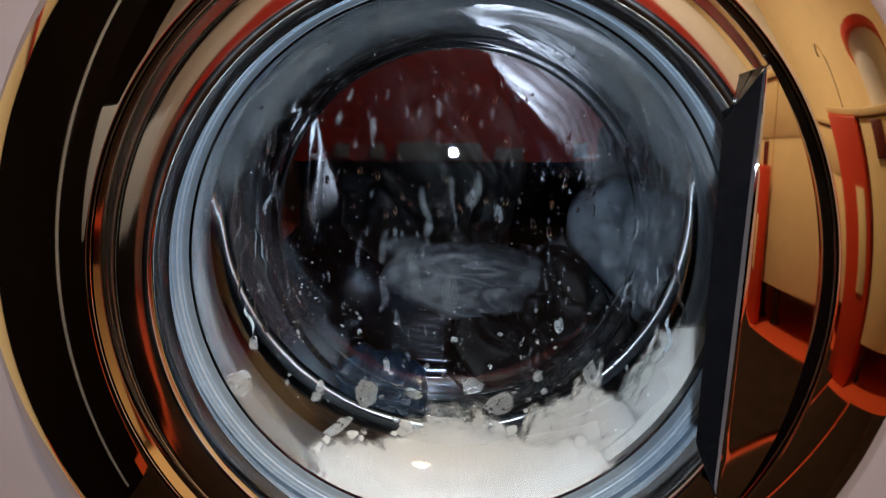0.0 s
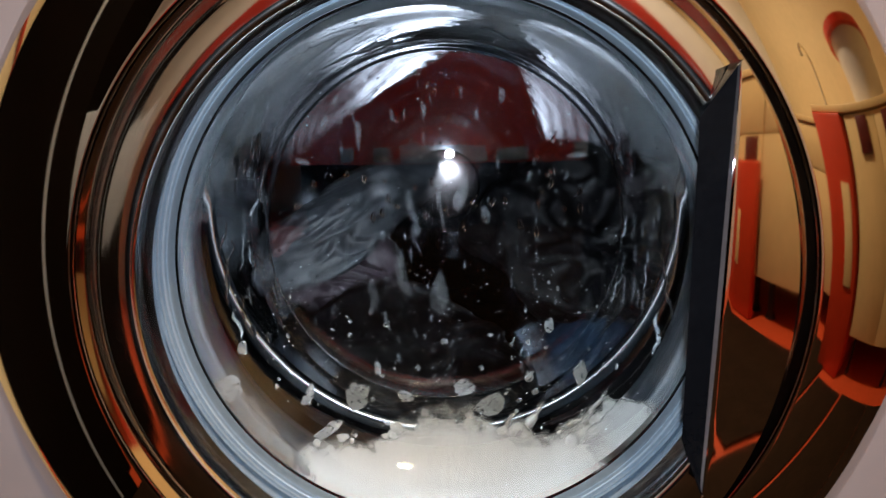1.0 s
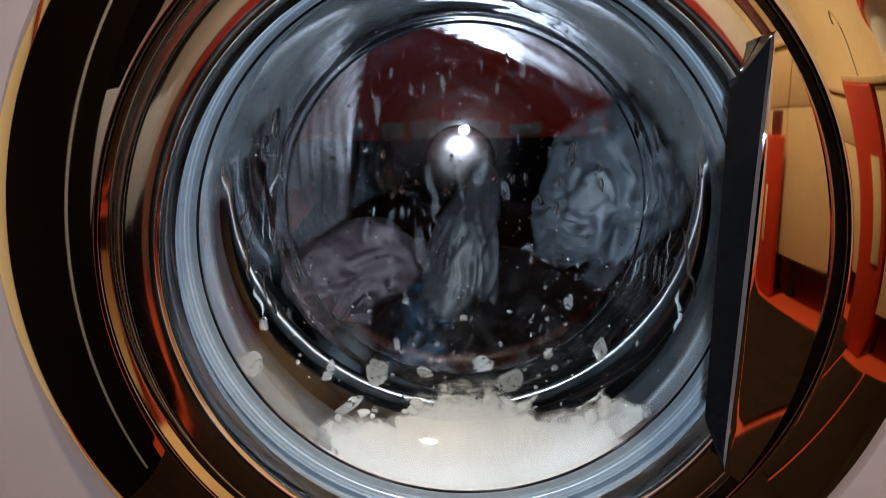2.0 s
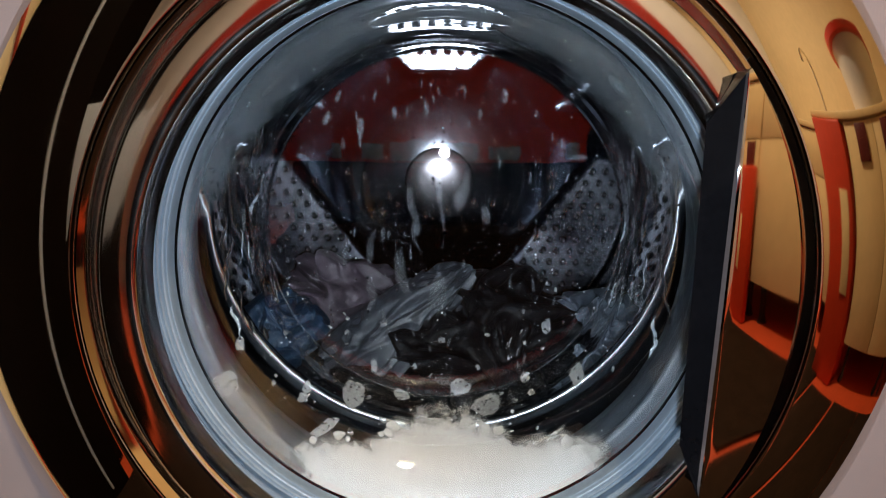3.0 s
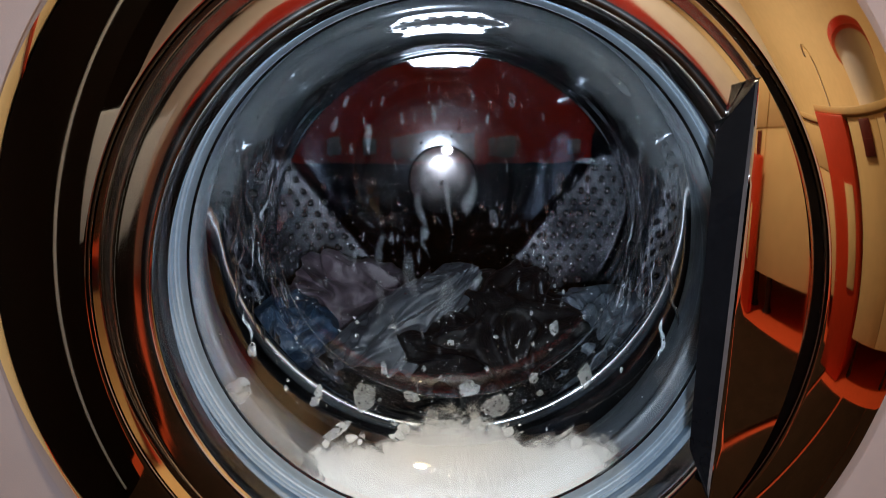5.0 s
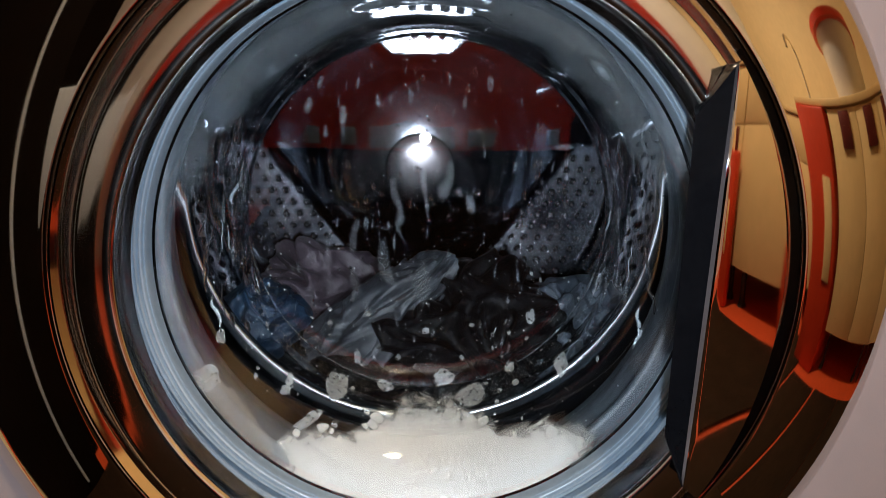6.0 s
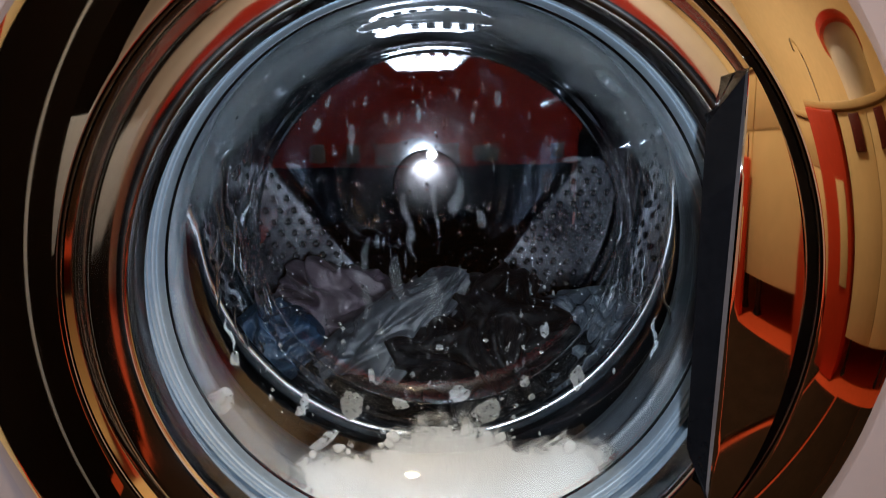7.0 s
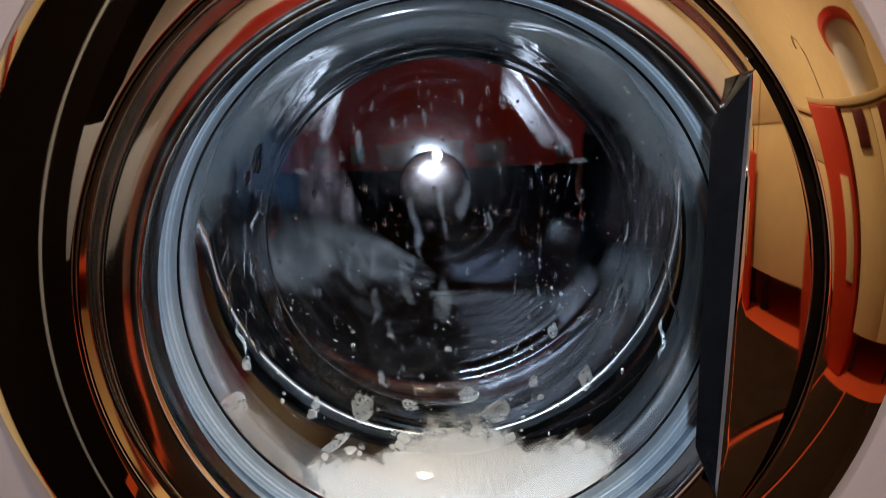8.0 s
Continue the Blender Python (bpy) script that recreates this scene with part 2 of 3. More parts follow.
BEZEL = bezel_profile()
door = part("door", lathe(BEZEL + [(0.1722, -0.0455), (0.1717, -0.0440), (0.1716, 0.0005)], 192, closed=True), CHROME, machine, "round mirror-bright chrome door bezel")
part("groove", lathe(smooth_profile([(0.1714, -0.0449), (0.1693, -0.0423), (0.1668, -0.0394), (0.1648, -0.0372), (0.1636, -0.0360)]) + [(0.1636, -0.020), (0.1714, -0.020)], 160, closed=True), GROOVE, door, "gloss bronze-toned sloping groove")
COLLAR = smooth_profile([(0.1634, -0.0390), (0.1633, -0.0432), (0.1624, -0.0445), (0.1602, -0.0453), (0.1570, -0.0457), (0.1540, -0.0459), (0.1500, -0.0458), (0.1465, -0.0452), (0.1446, -0.0436), (0.1436, -0.0403), (0.1431, -0.0360), (0.1428, -0.0300)])
part("collar", lathe(COLLAR + [(0.1450, -0.026), (0.1560, -0.004), (0.1571, 0.002), (0.1630, 0.000)], 192, closed=True), SATIN_CHROME, door, "rolled polished chrome inner collar")
RING = smooth_profile([(0.1604, 0.012), (0.1602, 0.0040), (0.1588, 0.0022), (0.1572, 0.0030), (0.1566, 0.0043), (0.1560, 0.0030), (0.1546, 0.0026), (0.1538, 0.0042), (0.1531, 0.0028), (0.1518, 0.0030), (0.1510, 0.0047), (0.1504, 0.0042), (0.1498, 0.0065), (0.1496, 0.012)], 4)
part("retaining_ring", lathe(RING, 192, closed=True), SATIN, door, "blue-grey satin retaining ring")


def rise(y):
    return 0.013 * min(1.0, max(0.0, (y - 0.013) / 0.04))


def facet(y, z, back):
    """The end of the bowl: upright above a soft horizontal crease, and leaning deeper into the drum below it."""
    lim = 0.0625 + (0.0045 if back else 0.0)
    d = CZ + 0.055 - z
    lim += 0.06 * (d if d > 0.0035 else 0 if d < -0.0035 else (d + 0.0035) ** 2 / 0.014)
    k = 0.0055
    h = max(0.0, min(1.0, 0.5 + 0.5 * (lim - y) / k))
    return lim * (1 - h) + y * h - k * h * (1 - h)


OUT = smooth_profile([(0.1485, 0.013), (0.1450, 0.0160), (0.1395, 0.021), (0.1330, 0.0280), (0.1270, 0.0370), (0.1220, 0.0480), (0.1185, 0.0600), (0.1160, 0.0740), (0.1140, 0.0900), (0.1100, 0.1100),
                      (0.1020, 0.1180), (0.0900, 0.1190), (0.0750, 0.1195), (0.0600, 0.1198), (0.0450, 0.1200), (0.0300, 0.1201), (0.0150, 0.1202), (0.0015, 0.1202)], 6)
IN = smooth_profile([(0.0015, 0.1157), (0.0150, 0.1157), (0.0300, 0.1156), (0.0450, 0.1155), (0.0600, 0.1153), (0.0750, 0.1150), (0.0900, 0.1145), (0.0985, 0.1130), (0.1058, 0.1080), (0.1095, 0.0890), (0.1115, 0.0730),
                     (0.1140, 0.0588), (0.1176, 0.0462), (0.1228, 0.0345), (0.1292, 0.0248), (0.1362, 0.0172), (0.1428, 0.0120), (0.1485, 0.0095)], 6)


def bowl_mesh():
    bm = lathe(OUT + IN, 192, closed=True, shift=rise)
    k = len(OUT) + len(IN)
    for i, v in enumerate(bm.verts):
        v.co.y = facet(v.co.y, v.co.z, i % k < len(OUT))
    return bm


bowl = part("glass_bowl", bowl_mesh(), GLASS, door, "clear wet glass bowl with a creased end", sharp=60)
bowl.visible_shadow = False


def handle():
    """The grip: a mirror plate bounded by a straight upright edge and the groove's arc."""
    bm = bmesh.new()
    n, k = 48, 15
    top, bot = Vector((0.1262, 0.1000)), Vector((0.1184, -0.0955))
    grid = []
    for i in range(n + 1):
        t = i / n
        a = top.lerp(bot, t)
        ang = radians(38.4 + (-38.9 - 38.4) * t)
        e = Vector((0.1628 * math.cos(ang), 0.1628 * math.sin(ang)))
        row = []
        for j in range(k + 1):
            s = (0.0, 0.03, 0.05, 0.10)[j] if j < 4 else 0.08 + 0.92 * (j - 3) / (k - 3)
            p = a.lerp(e, s)
            y = -0.0580 + 0.0058 * max(0.0, (p.x - 0.118) / 0.0488) ** 1.3 + (0.0024, 0.0004, 0.0001)[j] if j < 3 else -0.0580 + 0.0058 * max(0.0, (p.x - 0.118) / 0.0488) ** 1.3
            y += 0.0030 * max(0.0, (s - 0.93) / 0.07) ** 2
            row.append(bm.verts.new((p.x, y, CZ + p.y)))
        grid.append(row)
    for i in range(n):
        for j in range(k):
            bm.faces.new((grid[i][j], grid[i + 1][j], grid[i + 1][j + 1], grid[i][j + 1])).material_index = 2 if j == 0 else 0
    border = [e for e in bm.edges if e.is_boundary]
    plate = set(bm.faces)
    ext = bmesh.ops.extrude_edge_only(bm, edges=border)
    skirt = [e for e in ext["geom"] if isinstance(e, bmesh.types.BMEdge)]
    for v in ext["geom"]:
        if isinstance(v, bmesh.types.BMVert):
            if v.co.x < 0.1264:  # the grip hole's wall leans in under the plate's straight edge
                v.co.x -= 0.0120 * (0.5 + 0.5 * (v.co.z - CZ + 0.0955) / 0.1955)
                v.co.z = CZ + (v.co.z - CZ) * 0.78
            v.co.y = -0.0466
    rim = [e for e in skirt if e.is_boundary]
    ext = bmesh.ops.extrude_edge_only(bm, edges=rim)
    for v in ext["geom"]:
        if isinstance(v, bmesh.types.BMVert):
            v.co.y = -0.004
            if v.co.x < 0.1264:
                v.co.x += 0.024
    bm.normal_update()
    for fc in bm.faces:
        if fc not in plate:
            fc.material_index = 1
    return bm


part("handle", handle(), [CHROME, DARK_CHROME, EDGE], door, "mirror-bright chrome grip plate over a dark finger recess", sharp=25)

# the rubber gasket behind the glass
GASKET = smooth_profile([(0.172, 0.020), (0.164, 0.018), (0.1570, 0.020), (0.1535, 0.026), (0.1545, 0.034), (0.1590, 0.040), (0.1600, 0.048), (0.1575, 0.054), (0.1555, 0.062), (0.1565, 0.070), (0.1590, 0.076), (0.1620, 0.084), (0.165, 0.092), (0.172, 0.092)], 4)
gasket = part("gasket", lathe(GASKET, 128, closed=True), RUBBER, machine, "grey ribbed rubber door gasket")
part("seal_lip", lathe(smooth_profile([(0.1535, 0.0265), (0.1475, 0.0275), (0.1460, 0.0300), (0.1480, 0.0310), (0.1540, 0.0300)], 4), 128, closed=True), RUBBER, gasket, "grey seal lip")
part("tub_front", lathe([(0.1725, 0.022), (0.29, 0.022), (0.29, 0.094), (0.1725, 0.094)], 64, closed=True), DARK_RUBBER, machine)

# the drum
DRUM_Y0, DRUM_Y1, DRUM_R = 0.100, 0.420, 0.235
DRUM_Z = CZ + 0.027  # height of the drum's axis
SHELL = smooth_profile([(0.1600, 0.108), (0.1580, 0.102), (0.1600, 0.098), (0.1660, 0.098), (0.1800, 0.104), (0.2250, 0.110), (0.2350, 0.118), (0.2350, 0.20), (0.2350, 0.40), (0.2300, 0.415)], 4)
drum = part("drum", lathe(SHELL, 128, cz=0), SHELL_STEEL, machine, "brushed steel drum")
drum.location = (0, 0, DRUM_Z)


def field(x, z):
    """1 on the three perforated fields of the drum's back, 0 on the smooth pressed arms between them."""
    edge = max(min(abs(x) - 0.150 - 0.80 * z, 0.035 - z), min(z - 0.116 - 0.9 * max(0.0, abs(x) - 0.035), 0.163 - z))
    return max(0.0, min(1.0, min(edge, 0.226 - math.hypot(x, z)) / 0.009))


def back_y(x, z):
    """Depth of the drum's back: a shallow dish, with the arms pressed proud of the fields."""
    r = math.hypot(x, z)
    return DRUM_Y1 - 0.009 * (1 - field(x, z)) - 0.002 * max(0.0, 1 - (r / 0.12) ** 2) - 0.118 * max(0.0, r - 0.110) * field(x, z)


def drum_back():
    bm = bmesh.new()
    rings, nr, ns = [], 64, 260
    for i in range(nr + 1):
        r = 0.03 + (0.2345 - 0.03) * i / nr
        row = []
        for j in range(ns):
            a = 2 * math.pi * j / ns
            y = back_y(r * math.cos(a), r * math.sin(a))
            row.append(bm.verts.new((r * math.cos(a), y, r * math.sin(a))))
        rings.append(row)
    for i in range(nr):
        for j in range(ns):
            q = (j + 1) % ns
            fc = bm.faces.new((rings[i][j], rings[i][q], rings[i + 1][q], rings[i + 1][j]))
            fc.material_index = 1 if min(field(v.co.x, v.co.z) for v in fc.verts) > 0.6 else 0
    return bm


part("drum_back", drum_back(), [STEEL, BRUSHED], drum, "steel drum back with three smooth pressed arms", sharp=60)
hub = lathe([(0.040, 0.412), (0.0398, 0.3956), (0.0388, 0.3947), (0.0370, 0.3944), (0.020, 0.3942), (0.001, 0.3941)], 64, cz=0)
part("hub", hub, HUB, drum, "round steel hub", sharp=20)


def perforations():
    """Small pressed holes: a rolled rim round a black opening."""
    verts, faces, mats = [], [], []

    def hole(c, u, v, w, r):
        base = len(verts)
        for rad, lift in ((1.7, 0.0), (1.25, 0.0011), (0.95, 0.0004)):
            for i in range(8):
                a = 2 * math.pi * i / 8
                verts.append(c + u * (math.cos(a) * r * rad) + v * (math.sin(a) * r * rad) + w * lift)
        for ring in (0, 8):
            for i in range(8):
                faces.append((base + ring + i, base + ring + (i + 1) % 8, base + ring + 8 + (i + 1) % 8, base + ring + 8 + i))
                mats.append(0)
        faces.append(tuple(base + 16 + i for i in range(8)))
        mats.append(1)

    step = 0.0155
    for i in range(-17, 18):
        for j in range(-19, 20):
            x, z = (i + 0.5 * (j % 2)) * step, j * step * 0.866
            if field(x, z) > 0.95 and field(x * 1.03, z * 1.03) > 0.9 and not 0.1 < z < 0.138:
                hole(Vector((x, back_y(x, z) - 0.0008, z)), Vector((1, 0, 0)), Vector((0, 0, 1)), Vector((0, -1, 0)), 0.0027)
    for j in range(14):
        for i in range(72):
            a = 2 * math.pi * (i + 0.5 * (j % 2)) / 72
            if abs(((math.degrees(a) - 30) % 120) - 60) > 46:
                continue
            n = Vector((-math.cos(a), 0, -math.sin(a)))
            hole(Vector((math.cos(a) * 0.2346, 0.135 + j * 0.0185, math.sin(a) * 0.2346)), Vector((-math.sin(a), 0, math.cos(a))), Vector((0, 1, 0)), n, 0.0028)
    me = bpy.data.meshes.new("perforations")
    me.from_pydata(verts, [], faces)
    me.materials.append(BRUSHED)
    me.materials.append(HOLE)
    me.polygons.foreach_set("material_index", mats)
    me.polygons.foreach_set("use_smooth", [True] * len(faces))
    ob = new("perforations", me)
    ob.parent = drum
    return tagged(ob, "rows of small round drain holes", kind="stuff")


perforations()


def lifter(ang):
    bm = bmesh.new()
    n, a = 10, radians(ang)
    rows = []
    for i in range(n + 1):
        y = 0.13 + 0.26 * i / n
        h = 0.045 * math.sin(math.pi * min(1, (i + 0.6) / (n + 1.2))) ** 0.4
        row = []
        for j in range(9):
            s = (j - 4) / 4
            w, d = s * 0.032, 0.2345 - h * (1 - abs(s) ** 2.2)
            row.append(bm.verts.new((d * math.cos(a) - w * math.sin(a), y, d * math.sin(a) + w * math.cos(a))))
        rows.append(row)
    for i in range(n):
        for j in range(8):
            bm.faces.new((rows[i][j], rows[i][j + 1], rows[i + 1][j + 1], rows[i + 1][j]))
    bm.faces.new(rows[0])
    bm.faces.new(rows[-1])
    return bm


for ang in (30, 150, 270):
    part("lifter", lifter(ang), SATIN, drum, "grey plastic drum lifter")


# ---- laundry ----
def cloth(name, size, fold, seed, material, label, at, turn=(0, 0, 0), amp=1.0):
    """A wet bundled garment: a lump gathered into long ridged folds."""
    bm = bmesh.new()
    bmesh.ops.create_icosphere(bm, subdivisions=6, radius=1.0)
    off = Vector((seed * 3.7, seed * 1.9, seed * 5.3))
    for v in bm.verts:
        p = v.co.copy()
        warp = noise.noise_vector(p * 1.3 + off) * 0.55
        q = p + warp
        ridge = math.cos(4.2 * noise.noise(Vector((q.x * fold, q.y * fold * 0.45, q.z * fold)) + off))
        ridge2 = math.cos(4.2 * noise.noise(Vector((q.x * fold * 2.3, q.y * fold, q.z * fold * 2.3)) - off))
        lump = noise.noise(p * 1.1 + off * 2)
        k = 0.74 + 0.28 * lump + amp * (0.17 * ridge + 0.035 * ridge2)
        v.co = Vector((p.x * size[0], p.y * size[1], p.z * size[2])) * k
    ob = thing(name, bm, material, label, "laundry", "laundry in the drum", sharp=80)
    ob.matrix_world = pose(*at, *turn)
    return ob


# ---- foam ----
SECTIONS = {}


def section(ang):
    """The bowl's outline on the drum side at one angle: (length so far, radius, y) from the rim to the middle."""
    key = round(ang * 2) % 720
    if key not in SECTIONS:
        sn = math.sin(radians(key / 2))
        rows, total, last = [], 0.0, None
        for r, y in OUT:
            y = facet(y, CZ + rise(y) + r * sn, True)
            total += math.hypot(r - last[0], y - last[1]) if last else 0.0
            last = (r, y)
            rows.append((total, r, y))
        SECTIONS[key] = [(d / total, r, y) for d, r, y in rows]
    return SECTIONS[key]


def glass_point(ang, s, out=0.0):
    """A place on the drum side of the bowl: s from 0 at the rim to 1 at the middle of its end; out: metres off it."""
    rows = section(ang)
    s = max(0.0, min(0.9995, s))
    lo, hi = 0, len(rows) - 1
    while hi - lo > 1:
        mid = (lo + hi) // 2
        lo, hi = (mid, hi) if rows[mid][0] <= s else (lo, mid)
    (s0, r0, y0), (s1, r1, y1) = rows[lo], rows[hi]
    t = (s - s0) / max(1e-9, s1 - s0)
    r, y = r0 + (r1 - r0) * t, y0 + (y1 - y0) * t
    dr, dy = r1 - r0, y1 - y0
    ln = math.hypot(dr, dy) or 1
    zr = rise(y)
    r, y = r + dy / ln * out, y - dr / ln * out
    a = radians(ang)
    return Vector((r * math.cos(a), y, CZ + zr + r * math.sin(a)))


def foam_patch(name, a0, a1, low, top, thick, seed, label, kind="", origin=(0, 0, 0), material=FOAM, rough=1.0, fade=0.30, off=0.0008):
    """A body of foam that clings to the drum side of the bowl between two angles."""
    bm = bmesh.new()
    cover = bm.verts.layers.float.new("cover")
    n, k = max(8, int((a1 - a0) * 2.5)), 24
    o = Vector(origin)
    front, back = [], []
    for i in range(n + 1):
        u = i / n
        a = a0 + (a1 - a0) * u
        wave = 1 + rough * 0.09 * noise.noise(Vector((u * 6, seed, 0))) + rough * 0.03 * noise.noise(Vector((u * 17, seed, 3)))
        if top < 0:  # a level of foam: it reaches up to one height
            st = low
            while st < 0.6 and glass_point(a, st).z < CZ + top * (2 - wave):
                st += 0.001
        else:
            st = top * (math.sin(math.pi * u) ** 0.55) * wave
        st = max(st, low + 0.006)
        fr, bk = [], []
        for j in range(k + 1):
            s = low + (st - low) * j / k
            w = noise.noise(Vector((u * 22, s * 30, seed)))
            edge = math.sin(math.pi * min(1, max(0, u))) ** 0.3 * max(0.15, 1 - (j / k) ** 3)
            fr.append(bm.verts.new(glass_point(a, s, off + 0.0002 * abs(noise.noise(Vector((u * 40, s * 60, seed + 7))))) - o))
            bk.append(bm.verts.new(glass_point(a, s, 0.002 + thick * edge * (1 + 0.35 * w)) - o))
            for v in (fr[-1], bk[-1]):
                v[cover] = min(1.0, (1 - j / k) / fade) * min(1.0, min(u, 1 - u) / 0.20)
        front.append(fr)
        back.append(bk)
    for i in range(n):
        for j in range(k):
            bm.faces.new((front[i][j], front[i + 1][j], front[i + 1][j + 1], front[i][j + 1]))
            bm.faces.new((back[i][j], back[i][j + 1], back[i + 1][j + 1], back[i + 1][j]))
        bm.faces.new((front[i][0], back[i][0], back[i + 1][0], front[i + 1][0]))
        bm.faces.new((front[i][k], front[i + 1][k], back[i + 1][k], back[i][k]))
    for i in (0, n):
        for j in range(k):
            bm.faces.new((front[i][j], front[i][j + 1], back[i][j + 1], back[i][j]))
    ob = thing(name, bm, material, label, "foam", kind=kind, sharp=70)
    ob.location = o
    return ob


LEVEL = glass_point(268, 0.220).z - CZ
foam_patch("foam", 226, 315, 0.0, LEVEL + 0.009, 0.020, 4.0, "thick white soap foam lying in the gasket below the glass", "stuff", fade=0.5)
# film of suds that also brightens the dark upper wall with a painted haze
foam_patch("haze_film", 5, 175, 0.03, 0.34, 0.0012, 14.0, "thin film of suds and painted bluish haze over the glass bowl's wall", "stuff", material=HAZE_FILM, rough=2.0, fade=0.5, off=0.0008)
foam_patch("foam_film", 203, 234, 0.0, 0.075, 0.002, 9.0, "faint cream foam film smeared along the rim of the glass", "stuff", material=FILM, rough=3.0)


def fleck(ang, s, wide, high, lean, seed, material=FLECK, rise_mm=0.9, label="pale bubbly foam fleck stuck on the glass", cat="foam", group="foam flecks on the glass", name="foam_fleck"):
    """A flat uneven blob on the drum side of the glass, with a few open bubbles left out of its outline."""
    bm = bmesh.new()
    cover = bm.verts.layers.float.new("cover")
    c = math.cos(radians(lean))
    sn = math.sin(radians(lean))
    at = glass_point(ang, s)
    r0 = max(0.02, math.hypot(at.x, at.z - CZ))
    per = (glass_point(ang, s + 0.02) - glass_point(ang, s - 0.02)).length / 0.04
    per = max(per, 0.09)
    n, rings = 24, []
    for i in range(n):
        a = 2 * math.pi * i / n
        k = 1 + 0.42 * noise.noise(Vector((math.cos(a) * 0.9, math.sin(a) * 0.9, seed))) + 0.22 * noise.noise(Vector((math.cos(a) * 2.6, math.sin(a) * 2.6, seed)))
        ring = []
        for q, lift in ((1.0, -0.0004), (0.96, 0.25), (0.8, 0.8), (0.45, 1.0)):
            x, z = math.cos(a) * wide / 2 * k * q, math.sin(a) * high / 2 * k * q
            x, z = x * c - z * sn, x * sn + z * c
            # tangent shift: round the axis, and along the profile
            ca, sa = math.cos(radians(ang)), math.sin(radians(ang))
            round_, along = -x * sa + z * ca, -(x * ca + z * sa)
            p = glass_point(ang + math.degrees(round_ / r0), s + along / per, 0.0003 + max(0, lift) * rise_mm * 0.001)
            ring.append(bm.verts.new(p))
            ring[-1][cover] = {1.0: 0.05, 0.96: 0.25, 0.8: 0.9}.get(q, 1.0)
        rings.append(ring)
    for i in range(n):
        p, q = rings[i], rings[(i + 1) % n]
        for j in range(3):
            bm.faces.new((p[j], p[j + 1], q[j + 1], q[j]))
    bm.faces.new([r[3] for r in rings])
    bm.faces.new([r[0] for r in rings])
    return thing(name, bm, material, label, cat, group, sharp=80)


for i, (ang, s, wide, high, lean) in enumerate([
    (314, 0.25, 0.0108, 0.0173, 25), (284, 0.32, 0.0203, 0.0233, 0), (276, 0.44, 0.0135, 0.0135, 0), (256, 0.38, 0.0108, 0.0138, 0),
    (241, 0.28, 0.0125, 0.0308, -28), (227, 0.20, 0.0063, 0.0134, -28), (227, 0.17, 0.0084, 0.0063, 0), (218, 0.14, 0.0034, 0.0048, 0),
    (317, 0.51, 0.0083, 0.0098, 0), (269, 0.62, 0.0042, 0.0049, 0), (237, 0.62, 0.0038, 0.0041, 0), (258, 0.51, 0.0034, 0.0046, 0),
    (299, 0.30, 0.0048, 0.0048, 0), (299, 0.39, 0.0077, 0.0100, 0), (243, 0.46, 0.0050, 0.0107, 0), (204, 0.12, 0.0067, 0.0087, 0),
    (209, 0.03, 0.0170, 0.0144, 0),
]):
    fleck(ang, s, wide, high, lean, i * 3.1)
for i, (ang, s, wide, high, lean) in enumerate([
    (236, 0.14, 0.0069, 0.0229, -62), (128, 0.41, 0.0035, 0.0090, -20), (136, 0.44, 0.0056, 0.0098, -20), (129, 0.54, 0.0053, 0.0140, -10),
    (67, 0.49, 0.0052, 0.0091, 0), (74, 0.58, 0.0028, 0.0091, 0), (113, 0.56, 0.0035, 0.0091, 0), (99, 0.57, 0.0035, 0.0147, 0),
    (70, 0.88, 0.0108, 0.0129, 0), (173, 0.91, 0.0054, 0.0116, 0), (182, 0.79, 0.0036, 0.0094, 0), (24, 0.85, 0.0058, 0.0159, 15),
    (152, 0.45, 0.0106, 0.0042, -20), (30, 0.47, 0.0121, 0.0043, 0), (139, 0.54, 0.0035, 0.0077, 0), (99, 0.97, 0.0058, 0.0109, 0),
]):
    fleck(ang, s, wide, high, lean, 90 + i * 3.1, FLECK if i < 1 else STREAK)


rng = random.Random(5)
for i in range(44):
    fleck(rng.uniform(200, 335), rng.uniform(0.16, 0.62), rng.uniform(0.0012, 0.0034), rng.uniform(0.0014, 0.0046), rng.uniform(-30, 30), i * 1.7)
for i in range(18):  # torn edge of the foam
    ang = rng.uniform(232, 310)
    s = 0.0
    while s < 0.6 and glass_point(ang, s).z < CZ + LEVEL:
        s += 0.004
    w = rng.uniform(0.003, 0.012)
    if i % 2:  # thinner suds above it
        w *= 0.6
        fleck(ang, s + rng.uniform(0.01, 0.06), w, w * rng.uniform(0.7, 1.2), rng.uniform(-40, 40), 260 + i * 1.3, FLECK, 0.7)
    fleck(ang, s + rng.uniform(0.012, 0.05), w, w * rng.uniform(0.5, 1.1), rng.uniform(-40, 40), 200 + i * 1.3, FOAM, 0.5)
for i in range(60):
    w = rng.uniform(0.0012, 0.0036)
    fleck(rng.uniform(0, 180), rng.uniform(0.45, 0.95), w, w * rng.uniform(1.2, 3.2), rng.uniform(-15, 15), i * 2.3, WATER, 1.2,
          "clear water drop running down the glass", "water drop", "water drops on the glass", "water_drop")
for i in range(120):  # small drips over the end of the bowl
    w = rng.uniform(0.0009, 0.0022)
    fleck(rng.uniform(0, 360), 1 - 0.58 * math.sqrt(rng.random()), w, w * rng.uniform(1.5, 5), rng.uniform(-12, 12), 800 + i * 1.9, STREAK, 0.6,
          "thin translucent drip of suds on the glass", "foam", "foam flecks on the glass", "suds_drip")
